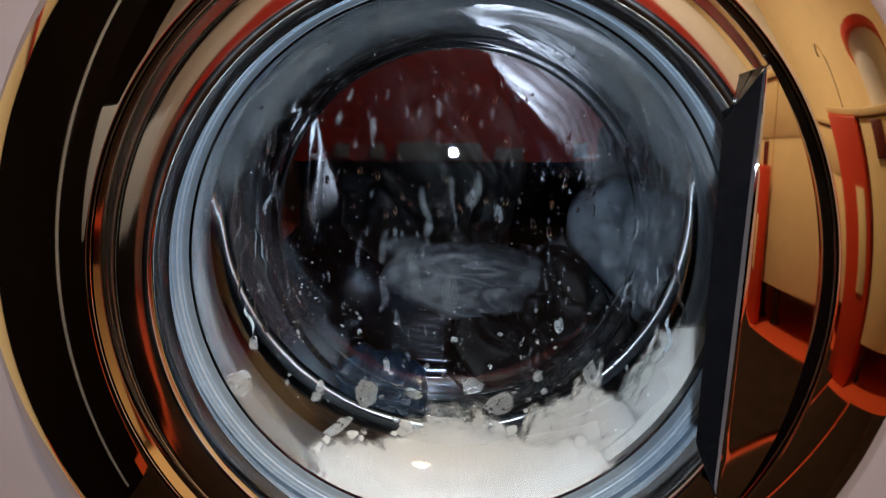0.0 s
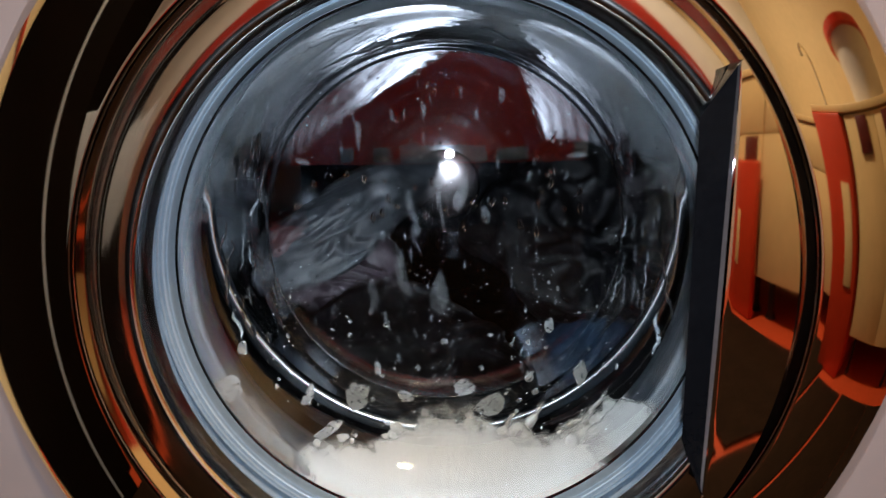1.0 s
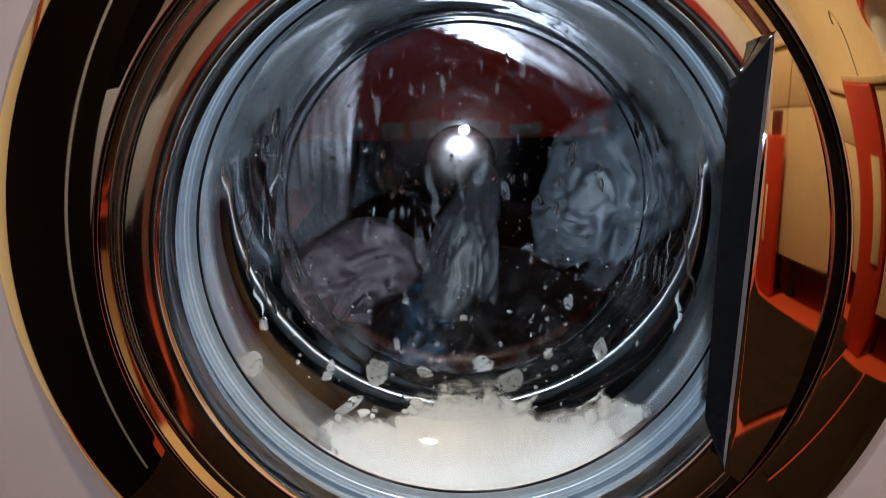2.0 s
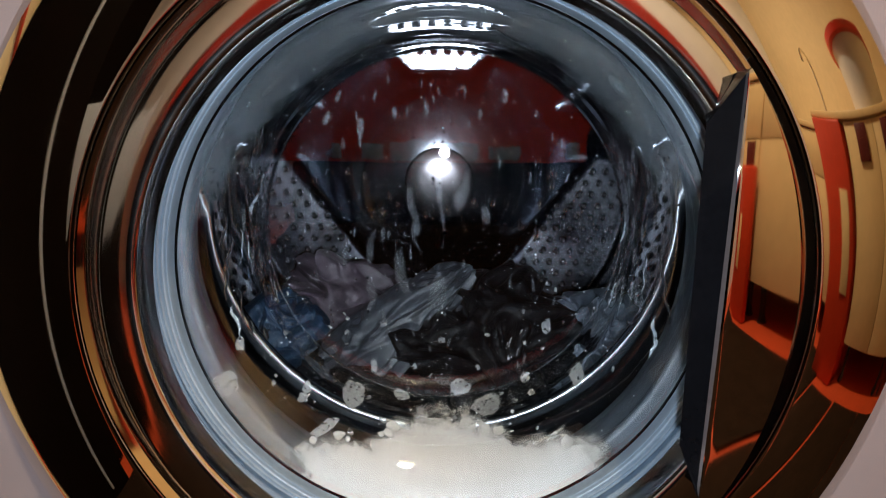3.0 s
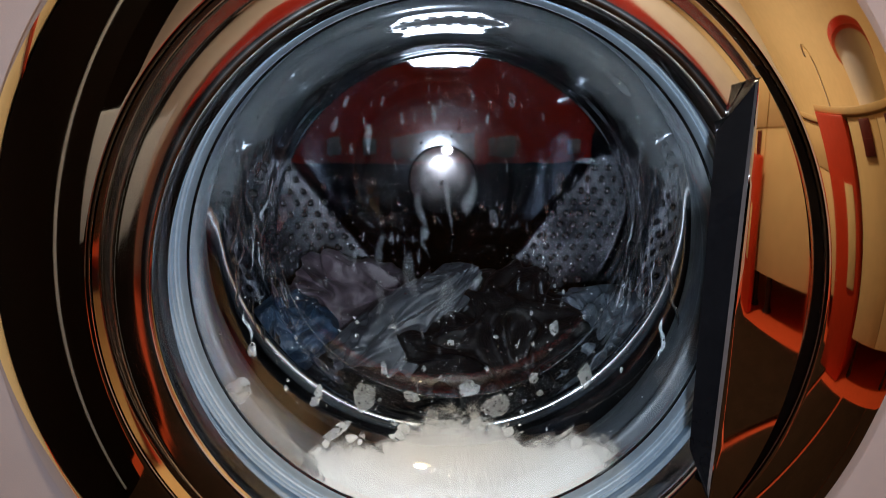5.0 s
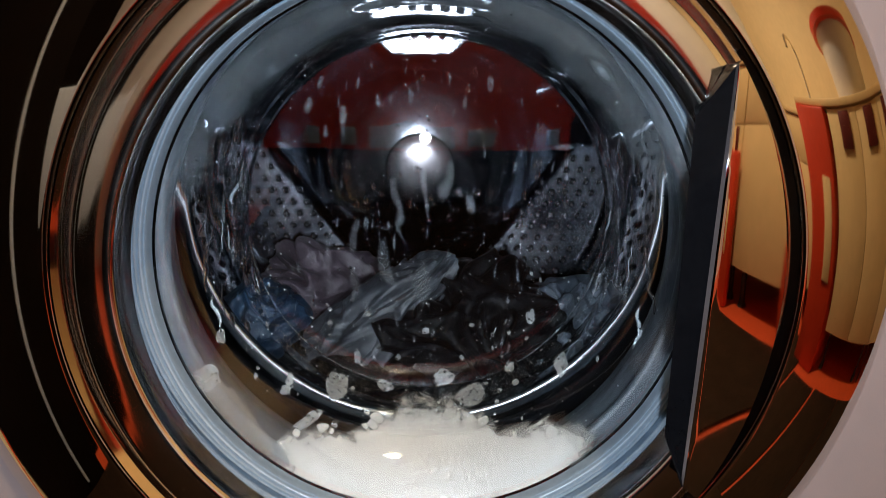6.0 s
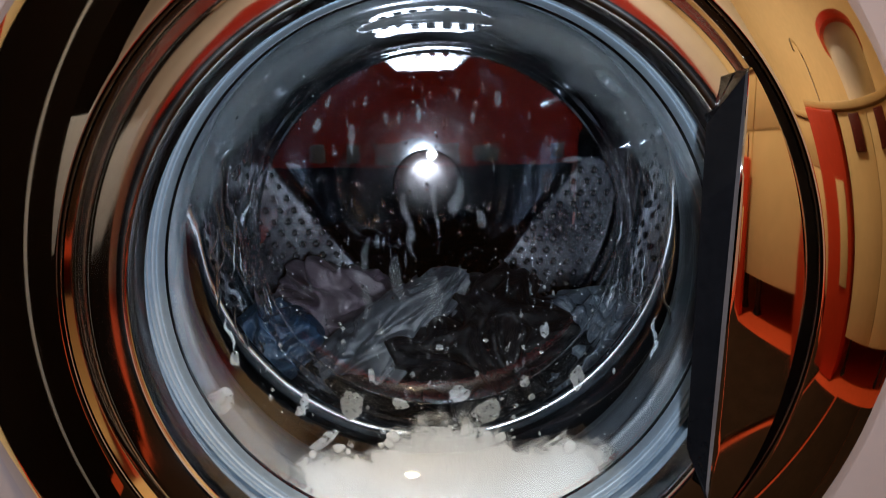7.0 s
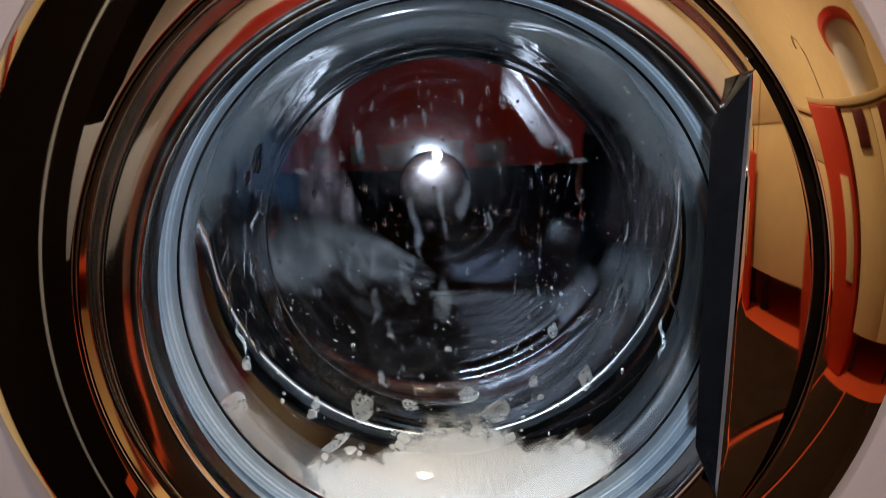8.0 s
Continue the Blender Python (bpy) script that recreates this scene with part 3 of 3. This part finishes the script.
for i in range(9):  # long runs of suds down the leaning part of the bowl's end
    x, z = rng.uniform(-0.085, 0.045), rng.uniform(-0.045, 0.040)
    w = rng.uniform(0.003, 0.008)
    fleck(math.degrees(math.atan2(z, x)), 1 - math.hypot(x, z) / 0.225, w, rng.uniform(0.014, 0.034), rng.uniform(-8, 8), 1100 + i * 2.1, RUN, 0.4,
          "long translucent run of suds on the glass", "foam", "foam flecks on the glass", "suds_streak")
for i in range(26):  # white streaks of suds
    w = rng.uniform(0.0012, 0.0028)
    ang = rng.choice((rng.uniform(155, 200), rng.uniform(-20, 28)))
    fleck(ang, rng.uniform(0.13, 0.36), w, w * rng.uniform(4, 9), rng.uniform(-12, 12), 500 + i * 2.9, STREAK, 0.8,
          "thin whitish streak of suds running down the glass", "foam", "foam flecks on the glass", "suds_streak")
for i in range(12):  # runnels down the sides of the bowl
    w = rng.uniform(0.0020, 0.0050)
    ang = rng.choice((rng.uniform(150, 208), rng.uniform(-28, 30)))
    fleck(ang, rng.uniform(0.12, 0.38), w, w * rng.uniform(2.5, 6.5), rng.uniform(-14, 14), 60 + i * 2.9, WATER, 1.8,
          "clear water runnel on the side of the glass bowl", "water drop", "water drops on the glass", "water_runnel")



def strand(points, wide, name="caustic_runnel", material=None, label="wavering runnel of suds imitating bright caustics on the glass bowl's side", group="runnels of suds on the glass", origin=(0, 0, 0), depth=0.0004):
    """A thin ridge of suds running along (angle, s) places on the drum side of the bowl."""
    bm = bmesh.new()
    cover = bm.verts.layers.float.new("cover")
    rows, n = [], len(points)
    for i, (ang, s) in enumerate(points):
        p, q = points[max(0, i - 1)], points[min(n - 1, i + 1)]
        c = glass_point(ang, s, depth) - Vector(origin)
        way = (glass_point(*q) - glass_point(*p)).normalized()
        out = (glass_point(ang, s, 0.002) - glass_point(ang, s)).normalized()
        across = way.cross(out)
        w = wide * (0.35 + 0.65 * math.sin(math.pi * (i + 0.5) / n)) * (1 + 0.5 * noise.noise(Vector((i * 0.6, wide * 9000, 0))))
        rows.append([bm.verts.new(c + across * (w * x) + out * (w * h)) for x, h in ((-0.5, -0.1), (-0.35, 0.3), (0.0, 0.45), (0.35, 0.3), (0.5, -0.1))])
        for v, c_ in zip(rows[-1], (0.2, 0.7, 1.0, 0.7, 0.2)):
            v[cover] = c_ * min(1.0, 4 * min(i + 0.3, n - i - 0.7) / n)
    for i in range(n - 1):
        for j in range(4):
            bm.faces.new((rows[i][j], rows[i][j + 1], rows[i + 1][j + 1], rows[i + 1][j]))
        bm.faces.new((rows[i][4], rows[i][0], rows[i + 1][0], rows[i + 1][4]))
    bm.faces.new(rows[0])
    bm.faces.new(rows[-1])
    if material is None:
        material = CAUSTIC if rng.random() < 0.4 else WATER
    ob = thing(name, bm, material, label, "foam", group, sharp=80)
    ob.location = origin
    return ob


# torn tongues of foam that slide down inside the glass
TONGUES = []
for a0, s0, a1, s1, wide in ((299, 0.10, 321, 0.28, 0.0075), (300, 0.14, 312, 0.30, 0.004), (306, 0.08, 333, 0.17, 0.010), (312, 0.06, 346, 0.115, 0.008), (318, 0.10, 340, 0.17, 0.004), (288, 0.17, 295, 0.29, 0.005)):
    path = [(a0 + (a1 - a0) * k / 22, s0 + (s1 - s0) * k / 22 + 0.012 * noise.noise(Vector((k * 0.22, a0 * 1.3, 0)))) for k in range(23)]
    TONGUES.append(strand(path, wide, "foam_tongue", FOAM, "white foam tongue sliding down inside the glass", "tongues of foam on the glass", (0, 0, CZ), 0.0024))


for a0, a1, low, top, seed, off in ((283, 322, 0.05, 0.30, 21.0, 0.0016), (302, 350, 0.02, 0.17, 27.0, 0.0030)):
    TONGUES.append(foam_patch("foam_tongue", a0, a1, low, top, 0.010, seed, "thick white foam mass sliding down inside the glass", origin=(0, 0, CZ), rough=5.0, fade=0.45, off=off))


# wavering runnels; the pale ones imitate caustics of the torch and drum lip
for i in range(24):
    left = rng.random() < 0.5
    ang = rng.gauss(176, 13) if left else rng.gauss(4, 13)
    if rng.random() < 0.3:
        ang = rng.uniform(60, 120)
    s, seed, tilt = rng.uniform(0.13, 0.34), rng.uniform(0, 90), rng.uniform(-0.004, 0.004)
    strand([(ang + k * 0.75 * (1 if left else -1), s + tilt * k + 0.030 * noise.noise(Vector((k * 0.16, seed, 0))) + 0.004 * noise.noise(Vector((k * 0.5, seed, 4)))) for k in range(rng.randint(8, 20))], 0.0007 + 0.0024 * rng.random() ** 2)


def spray(name, count, least, most, material, label, category):
    """Tiny drops all over the drum side of the glass."""
    ico = bmesh.new()
    bmesh.ops.create_icosphere(ico, subdivisions=1, radius=1.0)
    vs = [v.co.copy() for v in ico.verts]
    fs = [[v.index for v in f.verts] for f in ico.faces]
    ico.free()
    verts, faces = [], []
    for i in range(count):
        ang, s = rng.uniform(0, 360), rng.choice((rng.uniform(0.05, 0.40), 1 - 0.6 * math.sqrt(rng.random())))
        if name == "bubbles" and rng.random() < 0.6:
            ang = rng.uniform(190, 350)
        r = least + (most - least) * rng.random() ** 4
        c = glass_point(ang, s, r * 0.3)
        base = len(verts)
        verts += [c + v * r for v in vs]
        faces += [[base + k for k in f] for f in fs]
    me = bpy.data.meshes.new(name)
    me.from_pydata(verts, [], faces)
    me.polygons.foreach_set("use_smooth", [True] * len(faces))
    me.materials.append(material)
    return tagged(new(name, me), label, category, kind="stuff")


spray("water_spray", 900, 0.0003, 0.0012, WATER, "fine spray of water drops on the glass", "water")
spray("bubbles", 520, 0.00022, 0.0006, BUBBLE, "tiny bright soap bubbles on the glass", "foam")

# ---- laundry at rest ----
black = cloth("black_garment", (0.105, 0.090, 0.075), 2.6, 1.0, BLACK_CLOTH, "wet black garment bundled in the drum", (0.040, 0.190, CZ - 0.100))
dark = cloth("dark_garment", (0.130, 0.110, 0.075), 2.2, 2.0, BLACK_CLOTH, "wet black cloth lying low in the drum", (-0.040, 0.220, CZ - 0.165), (0, 20, 40))
blue = cloth("blue_garment", (0.043, 0.055, 0.034), 1.9, 3.0, BLUE_CLOTH, "wet dark blue garment in the drum", (-0.135, 0.170, CZ - 0.080), (0, -20, 10))
mauve = cloth("mauve_garment", (0.085, 0.075, 0.055), 2.4, 4.0, PINK_CLOTH, "wet mauve-grey garment in the drum", (-0.085, 0.300, CZ - 0.095), (0, 25, 0))
grey = cloth("grey_garment", (0.070, 0.070, 0.060), 2.8, 5.0, GREY_CLOTH, "wet blue-grey garment in the drum", (0.125, 0.200, CZ - 0.105), (0, -30, 20))
sleeve = cloth("grey_sleeve", (0.036, 0.045, 0.104), 3.1, 8.5, SLEEVE_CLOTH, "long wet grey sleeve in the drum", (-0.045, 0.175, CZ - 0.086), (10, 52, 20), 0.65)

# ---- the room that the chrome mirrors ----
X0, X1, Y0, Y1, ZT = -1.75, 2.0, -2.35, 0.70, 2.5


def structure(name, bm, material, label, smooth=False):
    return thing(name, bm, material, label, name.split("_")[0], kind="structure", smooth=smooth)


structure("floor", box(X0 - 0.1, X1 + 0.1, Y0 - 0.1, Y1 + 0.1, -0.05, 0.0), FLOOR, "orange-red kitchen floor")
structure("ceiling", box(X0 - 0.1, X1 + 0.1, Y0 - 0.1, Y1 + 0.1, ZT, ZT + 0.05), CEIL, "off-white painted ceiling")
structure("wall_north", box(X0 - 0.1, X1 + 0.1, Y1, Y1 + 0.1, 0.0, ZT), CREAM_WALL, "cream painted wall behind the machine")
structure("wall_south", box(X0 - 0.1, X1 + 0.1, Y0 - 0.1, Y0, 0.0, ZT), GREY_WALL, "pale grey painted wall")
structure("wall_west", box(X0 - 0.1, X0, Y0, Y1, 0.0, ZT), GREY_WALL, "grey painted wall")
structure("wall_east", box(X1, X1 + 0.1, Y0, Y1, 0.0, ZT), CREAM_WALL, "cream painted wall")


def base_unit(m, width, label, drawer):
    """A floor cabinet on feet that faces +y in its own space: a door under a drawer, or a pair of doors; dark red grips."""
    ob = empty("base_cabinet", label, "cabinet", "fitted kitchen cabinets")
    w = width / 2 - 0.001
    part("carcass", box(-w, w, -0.56, 0.0, 0.13, 0.77, 0.002), CREAM, ob, smooth=False)
    for x in (-w + 0.06, w - 0.06):
        for y in (-0.50, -0.06):
            foot = lathe(smooth_profile([(0.001, 0), (0.028, 0), (0.024, 0.012), (0.017, 0.03), (0.017, 0.1295), (0.001, 0.1295)], 2), 16, cz=0)
            bmesh.ops.rotate(foot, verts=foot.verts[:], cent=(0, 0, 0), matrix=Matrix.Rotation(radians(90), 3, "X"))
            bmesh.ops.translate(foot, verts=foot.verts[:], vec=(x, y, 0))
            part("foot", foot, DARK_RUBBER, ob, "black plastic foot")
    if drawer:
        part("drawer_front", box(-w + 0.002, w - 0.002, 0.0005, 0.02, 0.585, 0.766, 0.003), CREAM, ob)
        d = part("cabinet_door", box(-w + 0.002, w - 0.002, 0.0005, 0.02, 0.135, 0.580, 0.003), CREAM, ob)
        part("grip", box(w - 0.17, w - 0.04, 0.0205, 0.03, 0.50, 0.576, 0.003), DARK_RED, d, "dark red recessed grip")
    else:
        for side_ in (-1, 1):
            a, b = sorted((side_ * 0.002, side_ * (w - 0.002)))
            d = part("cabinet_door", box(a, b, 0.0005, 0.02, 0.135, 0.766, 0.003), CREAM, ob)
            a, b = sorted((side_ * 0.09, side_ * 0.21))
            part("grip", box(a, b, 0.0205, 0.03, 0.650, 0.758, 0.003), DARK_RED, d, "dark red recessed grip")
    ob.matrix_world = m
    return ob


base_unit(pose(1.15, -0.19, 0, 0, 0, 90), 0.68, "cream two-door base cabinet on black feet with dark red grips", False)
base_unit(pose(1.15, 0.42, 0, 0, 0, 90), 0.53, "cream two-door base cabinet on black feet with dark red grips", False)
first = base_unit(pose(1.38, -1.225, 0, 0, 0, 90), 0.6, "cream drawer base cabinet with a dark red grip on its door", True)
copy_thing(first, pose(1.38, -1.83, 0, 0, 0, 90))
for x0, y0, y1 in ((1.12, -0.91, 0.68), (1.35, -2.13, -0.912)):
    thing("worktop", box(x0, X1 - 0.003, y0, y1, 0.771, 0.796, 0.004), CREAM, "cream laminate worktop over the base cabinets", "worktop", "cream worktops")


def divider(x, y0, y1, top, inset, label):
    """An upright red board with a cream inset on its face."""
    ob = empty("end_panel", label, "panel", "red divider panels")
    part("board", box(x, X1 - 0.01 if top > 0.7 else x + 0.04, y0, y1, 0.0, top, 0.012), RED, ob)
    part("inset", box(x - 0.006, x - 0.0005, *inset, 0.002), CREAM, ob, "cream inset")
    return ob


divider(1.10, -0.90, -0.56, 0.768, (-0.70, -0.60, 0.27, 0.56), "red divider panel with a cream inset between the base cabinets")
divider(1.30, -2.00, -1.50, 0.50, (-1.75, -1.64, 0.16, 0.34), "low red panel with a cream inset before the drawer cabinet")
for x0, x1, y0, y1 in ((-0.557, 0.50, -1.93, -0.006), (0.5004, 0.60, -1.93, -0.775), (0.645, 1.25, -1.93, -0.775), (0.5004, 1.03, -0.745, -0.385), (0.5004, 1.04, -0.362, -0.006), (0.305, 1.04, -0.004, 0.62)):
    thing("floor_mat", box(x0, x1, y0, y1, 0.0005, 0.010, 0.003), MAT, "dark brown woven mat on the red floor", "mat", "mats on the floor")
side = empty("side_cabinet", "cream cabinet with thin red edging beside the washing machine", "cabinet")
part("carcass", box(-0.93, -0.31, 0.03, 0.64, 0.0, 2.0, 0.003), CREAM, side, smooth=False)
for z in (0.18, 0.70, 1.2):
    part("edging", box(-0.93, -0.31, 0.022, 0.0295, z, z + 0.007), RED, side, "red edging strip", smooth=False)
ward = empty("dark_cupboard", "tall dark brown wooden cupboard with a pale door edge", "cupboard")
part("carcass", box(-1.10, -0.56, -0.46, 0.02, 0.0, 2.1, 0.004), BROWN, ward, smooth=False)
part("door_edge", box(-0.5595, -0.553, -0.297, -0.281, 0.03, 2.05), COOL_GREY, ward, "pale grey door edge", smooth=False)
tall = empty("brown_door", "tall dark brown wooden door beside the cupboard", "door")
part("leaf", box(X0 + 0.003, X0 + 0.05, -2.3, -0.55, 0.0, 2.2, 0.004), BROWN, tall, smooth=False)
fridge = empty("grey_appliance", "pale grey kitchen appliance on a low dark cabinet", "appliance")
part("body", box(-1.24, -0.62, -1.12, -0.48, 0.431, 0.68, 0.01), COOL_GREY, fridge)
stand = empty("low_cabinet", "low dark brown cabinet under a pale grey appliance", "cabinet")
part("carcass", box(-1.26, -0.61, -1.14, -0.475, 0.0, 0.43, 0.004), BROWN, stand, smooth=False)
upper = empty("red_sideboard", "red lacquered sideboard with an added pale bar for the glass to mirror", "sideboard")
part("carcass", box(-0.60, 0.66, Y0 + 0.003, Y0 + 0.40, 0.45, 1.05, 0.004), LACQUER, upper, smooth=False)
# added pale pieces: mirrored in the bowl, they imitate the torch's spread glint
part("glint_bar", box(-0.17, 0.15, Y0 + 0.4005, Y0 + 0.43, 0.475, 0.57, 0.004), GLINT_WHITE, upper, "pale bar added for the glass to mirror as a glint")
for x, w in ((-0.37, 0.02), (-0.24, 0.03), (0.21, 0.015), (0.27, 0.04), (0.52, 0.03)):
    part("glint_plate", box(x - w, x + w, Y0 + 0.4005, Y0 + 0.425, 0.49, 0.56, 0.004), GLINT_WHITE, upper, "small pale plate added for the glass to mirror as a glint")
part("base", box(-0.55, 0.60, Y0 + 0.003, Y0 + 0.39, 0.0, 0.4495), BROWN, upper, smooth=False)
bin_ = lathe(smooth_profile([(0.001, 0.0), (0.11, 0.0), (0.125, 0.02), (0.15, 0.28), (0.155, 0.30)], 3), 48, cz=0)
bmesh.ops.rotate(bin_, verts=bin_.verts[:], cent=(0, 0, 0), matrix=Matrix.Rotation(radians(90), 3, "X"))
tub = thing("bucket", bin_, WHITE, "white plastic bucket with a red rim on the worktop", "bucket")
tub.location = (1.37, -0.20, 0.7965)
tub.scale = (1.6, 1.6, 0.82)
rim = lathe([(0.150, 0.285), (0.172, 0.285), (0.174, 0.32), (0.150, 0.335)], 48, closed=True, cz=0)
bmesh.ops.rotate(rim, verts=rim.verts[:], cent=(0, 0, 0), matrix=Matrix.Rotation(radians(90), 3, "X"))
part("rim", rim, LACQUER, tub, "dark red rim")
def tap():
    """A bent chrome spout on a round base."""
    bm = lathe([(0.001, 0.0), (0.026, 0.0), (0.026, 0.012), (0.014, 0.02), (0.014, 0.05), (0.001, 0.05)], 24, cz=0)
    bmesh.ops.rotate(bm, verts=bm.verts[:], cent=(0, 0, 0), matrix=Matrix.Rotation(radians(90), 3, "X"))
    last = None
    for i in range(17):
        t = i / 16
        ang = math.pi * max(0.0, t - 0.35) / 0.65
        c = Vector((-0.07 * (1 - math.cos(ang)), 0, 0.05 + 0.2 * min(1, t / 0.35) + 0.07 * math.sin(ang)))
        d = Vector((-math.sin(ang), 0, math.cos(ang)))
        u = Vector((0, 1, 0))
        w = d.cross(u)
        ring = [bm.verts.new(c + (u * math.cos(q * math.pi / 5) + w * math.sin(q * math.pi / 5)) * 0.011) for q in range(10)]
        if last:
            for q in range(10):
                bm.faces.new((last[q], last[(q + 1) % 10], ring[(q + 1) % 10], ring[q]))
        last = ring
    return bm


thing("kitchen_tap", tap(), CHROME, "bent chrome kitchen tap on the cream worktop", "tap").location = (1.45, -0.90, 0.7965)
light = lathe(smooth_profile([(0.02, 0.0), (0.08, 0.0), (0.09, -0.03), (0.02, -0.06)], 3), 48, closed=True, cz=0)
bmesh.ops.rotate(light, verts=light.verts[:], cent=(0, 0, 0), matrix=Matrix.Rotation(radians(90), 3, "X"))
shade = thing("ceiling_lamp", light, BULB, "round glowing ceiling lamp", "lamp")
shade.location = (0.45, -1.35, ZT - 0.002)


# ---- what moves ----
STOP, START = 2.75, 7.72


def drum_angle(t):
    """Degrees that the drum is turned from its rest: it runs down to rest, stands, and starts again."""
    if t < STOP:
        u = STOP - t
        if u < 0.8:
            return -215 * u * u / 0.8
        for u0, a0, u1, a1 in ((0.8, 172, 1.25, 365), (1.25, 365, 2.25, 755), (2.25, 755, 2.75, 998)):
            if u <= u1 + 1e-6:
                return -(a0 + (a1 - a0) * (u - u0) / (u1 - u0))
    return 0.0 if t < START else -700 * (t - START) ** 2


# each garment's way while the drum runs down: seconds, and metres across and up from the door's axis
TUMBLE = [
    (black, [(0.0, 0.07, -0.10), (0.2, 0.03, -0.12), (0.4, -0.06, -0.13), (0.6, 0.05, -0.13), (0.8, 0.11, -0.03), (1.0, 0.12, -0.01), (1.2, 0.08, -0.05), (1.4, 0.02, -0.12), (1.8, -0.02, -0.13), (2.3, 0.05, -0.11)]),
    (dark, [(0.0, -0.03, 0.05), (0.3, 0.01, -0.02), (0.6, -0.06, -0.10), (1.0, -0.02, -0.13), (1.4, 0.04, -0.10), (1.8, 0.06, -0.12), (2.3, -0.03, -0.16)]),
    (blue, [(0.0, -0.06, -0.13), (0.2, -0.04, -0.10), (0.4, 0.045, -0.05), (0.6, 0.03, -0.03), (0.8, 0.02, -0.12), (1.0, 0.12, -0.10), (1.2, 0.14, 0.05), (1.4, 0.11, 0.01), (1.5, 0.14, 0.00), (1.8, 0.03, -0.09), (2.3, -0.11, -0.09)]),
    (mauve, [(0.0, -0.07, 0.07), (0.4, -0.10, 0.00), (0.8, -0.11, -0.06), (1.2, -0.10, -0.05), (1.6, -0.11, -0.07), (2.3, -0.09, -0.09)]),
    (grey, [(0.0, 0.17, -0.02), (0.3, 0.15, 0.06), (0.6, 0.13, -0.06), (0.9, -0.05, -0.14), (1.2, -0.14, -0.08), (1.5, -0.06, -0.05), (1.8, 0.10, 0.04), (2.3, 0.13, -0.07)]),
    (sleeve, [(0.0, 0.02, -0.04), (0.2, 0.04, -0.06), (0.4, -0.08, -0.07), (0.6, -0.13, -0.04), (0.8, -0.09, 0.04), (1.0, -0.08, 0.01), (1.2, -0.03, 0.05), (1.4, 0.04, 0.00), (1.6, 0.07, 0.02), (1.9, 0.01, -0.05), (2.3, -0.05, -0.09)]),
]


def along_way(stops, t):
    """The place at t on a smooth way through the stops."""
    k = 0
    while k < len(stops) - 2 and stops[k + 1][0] <= t:
        k += 1
    a, b, c, d = stops[max(0, k - 1)], stops[k], stops[k + 1], stops[min(len(stops) - 1, k + 2)]
    u = max(0.0, min(1.0, (t - b[0]) / (c[0] - b[0])))
    return [0.5 * (2 * b[i] + (c[i] - a[i]) * u + (2 * a[i] - 5 * b[i] + 4 * c[i] - d[i]) * u * u + (3 * b[i] - a[i] - 3 * c[i] + d[i]) * u ** 3) for i in (1, 2)]


def motions():
    times = [i * 0.1 for i in range(81)]
    walk(drum, [(t, pose(0, 0, DRUM_Z, 0, -drum_angle(t), 0)) for t in times])
    # laundry: tumbled about until the drum stops, and carried round when it starts again
    for ob, way in TUMBLE:
        rest = ob.matrix_world.copy()
        p, turn = rest.translation, rest.to_euler()
        stops = way + [(2.65, p.x, p.z - CZ), (3.2, p.x, p.z - CZ)]
        rows = []
        for t in times:
            x, z = along_way(stops, t)
            spin = math.degrees(turn.y) + 320 * min(0.0, t - 2.65)
            go = drum_angle(t) if t > START else 0.0
            ca, sa = math.cos(radians(go)), math.sin(radians(go))
            rows.append((t, pose(x * ca - z * sa, p.y, CZ + x * sa + z * ca, math.degrees(turn.x), spin - go, math.degrees(turn.z))))
        walk(ob, rows)
    for slide in TONGUES:
        walk(slide, [(0.0, pose(0, 0, CZ, 0, 0, 0)), (0.3, pose(0, 0, CZ, 0, 9, 0)), (0.8, pose(0, 0, CZ, 0, 19, 0)), (1.5, pose(0, 0, CZ, 0, 27, 0)),
                     (2.6, pose(0, 0, CZ, 0, 34, 0)), (3.0, pose(0, 0, CZ, 0, 36, 0)), (8.0, pose(0, 0, CZ, 0, 36, 0))])


motions()
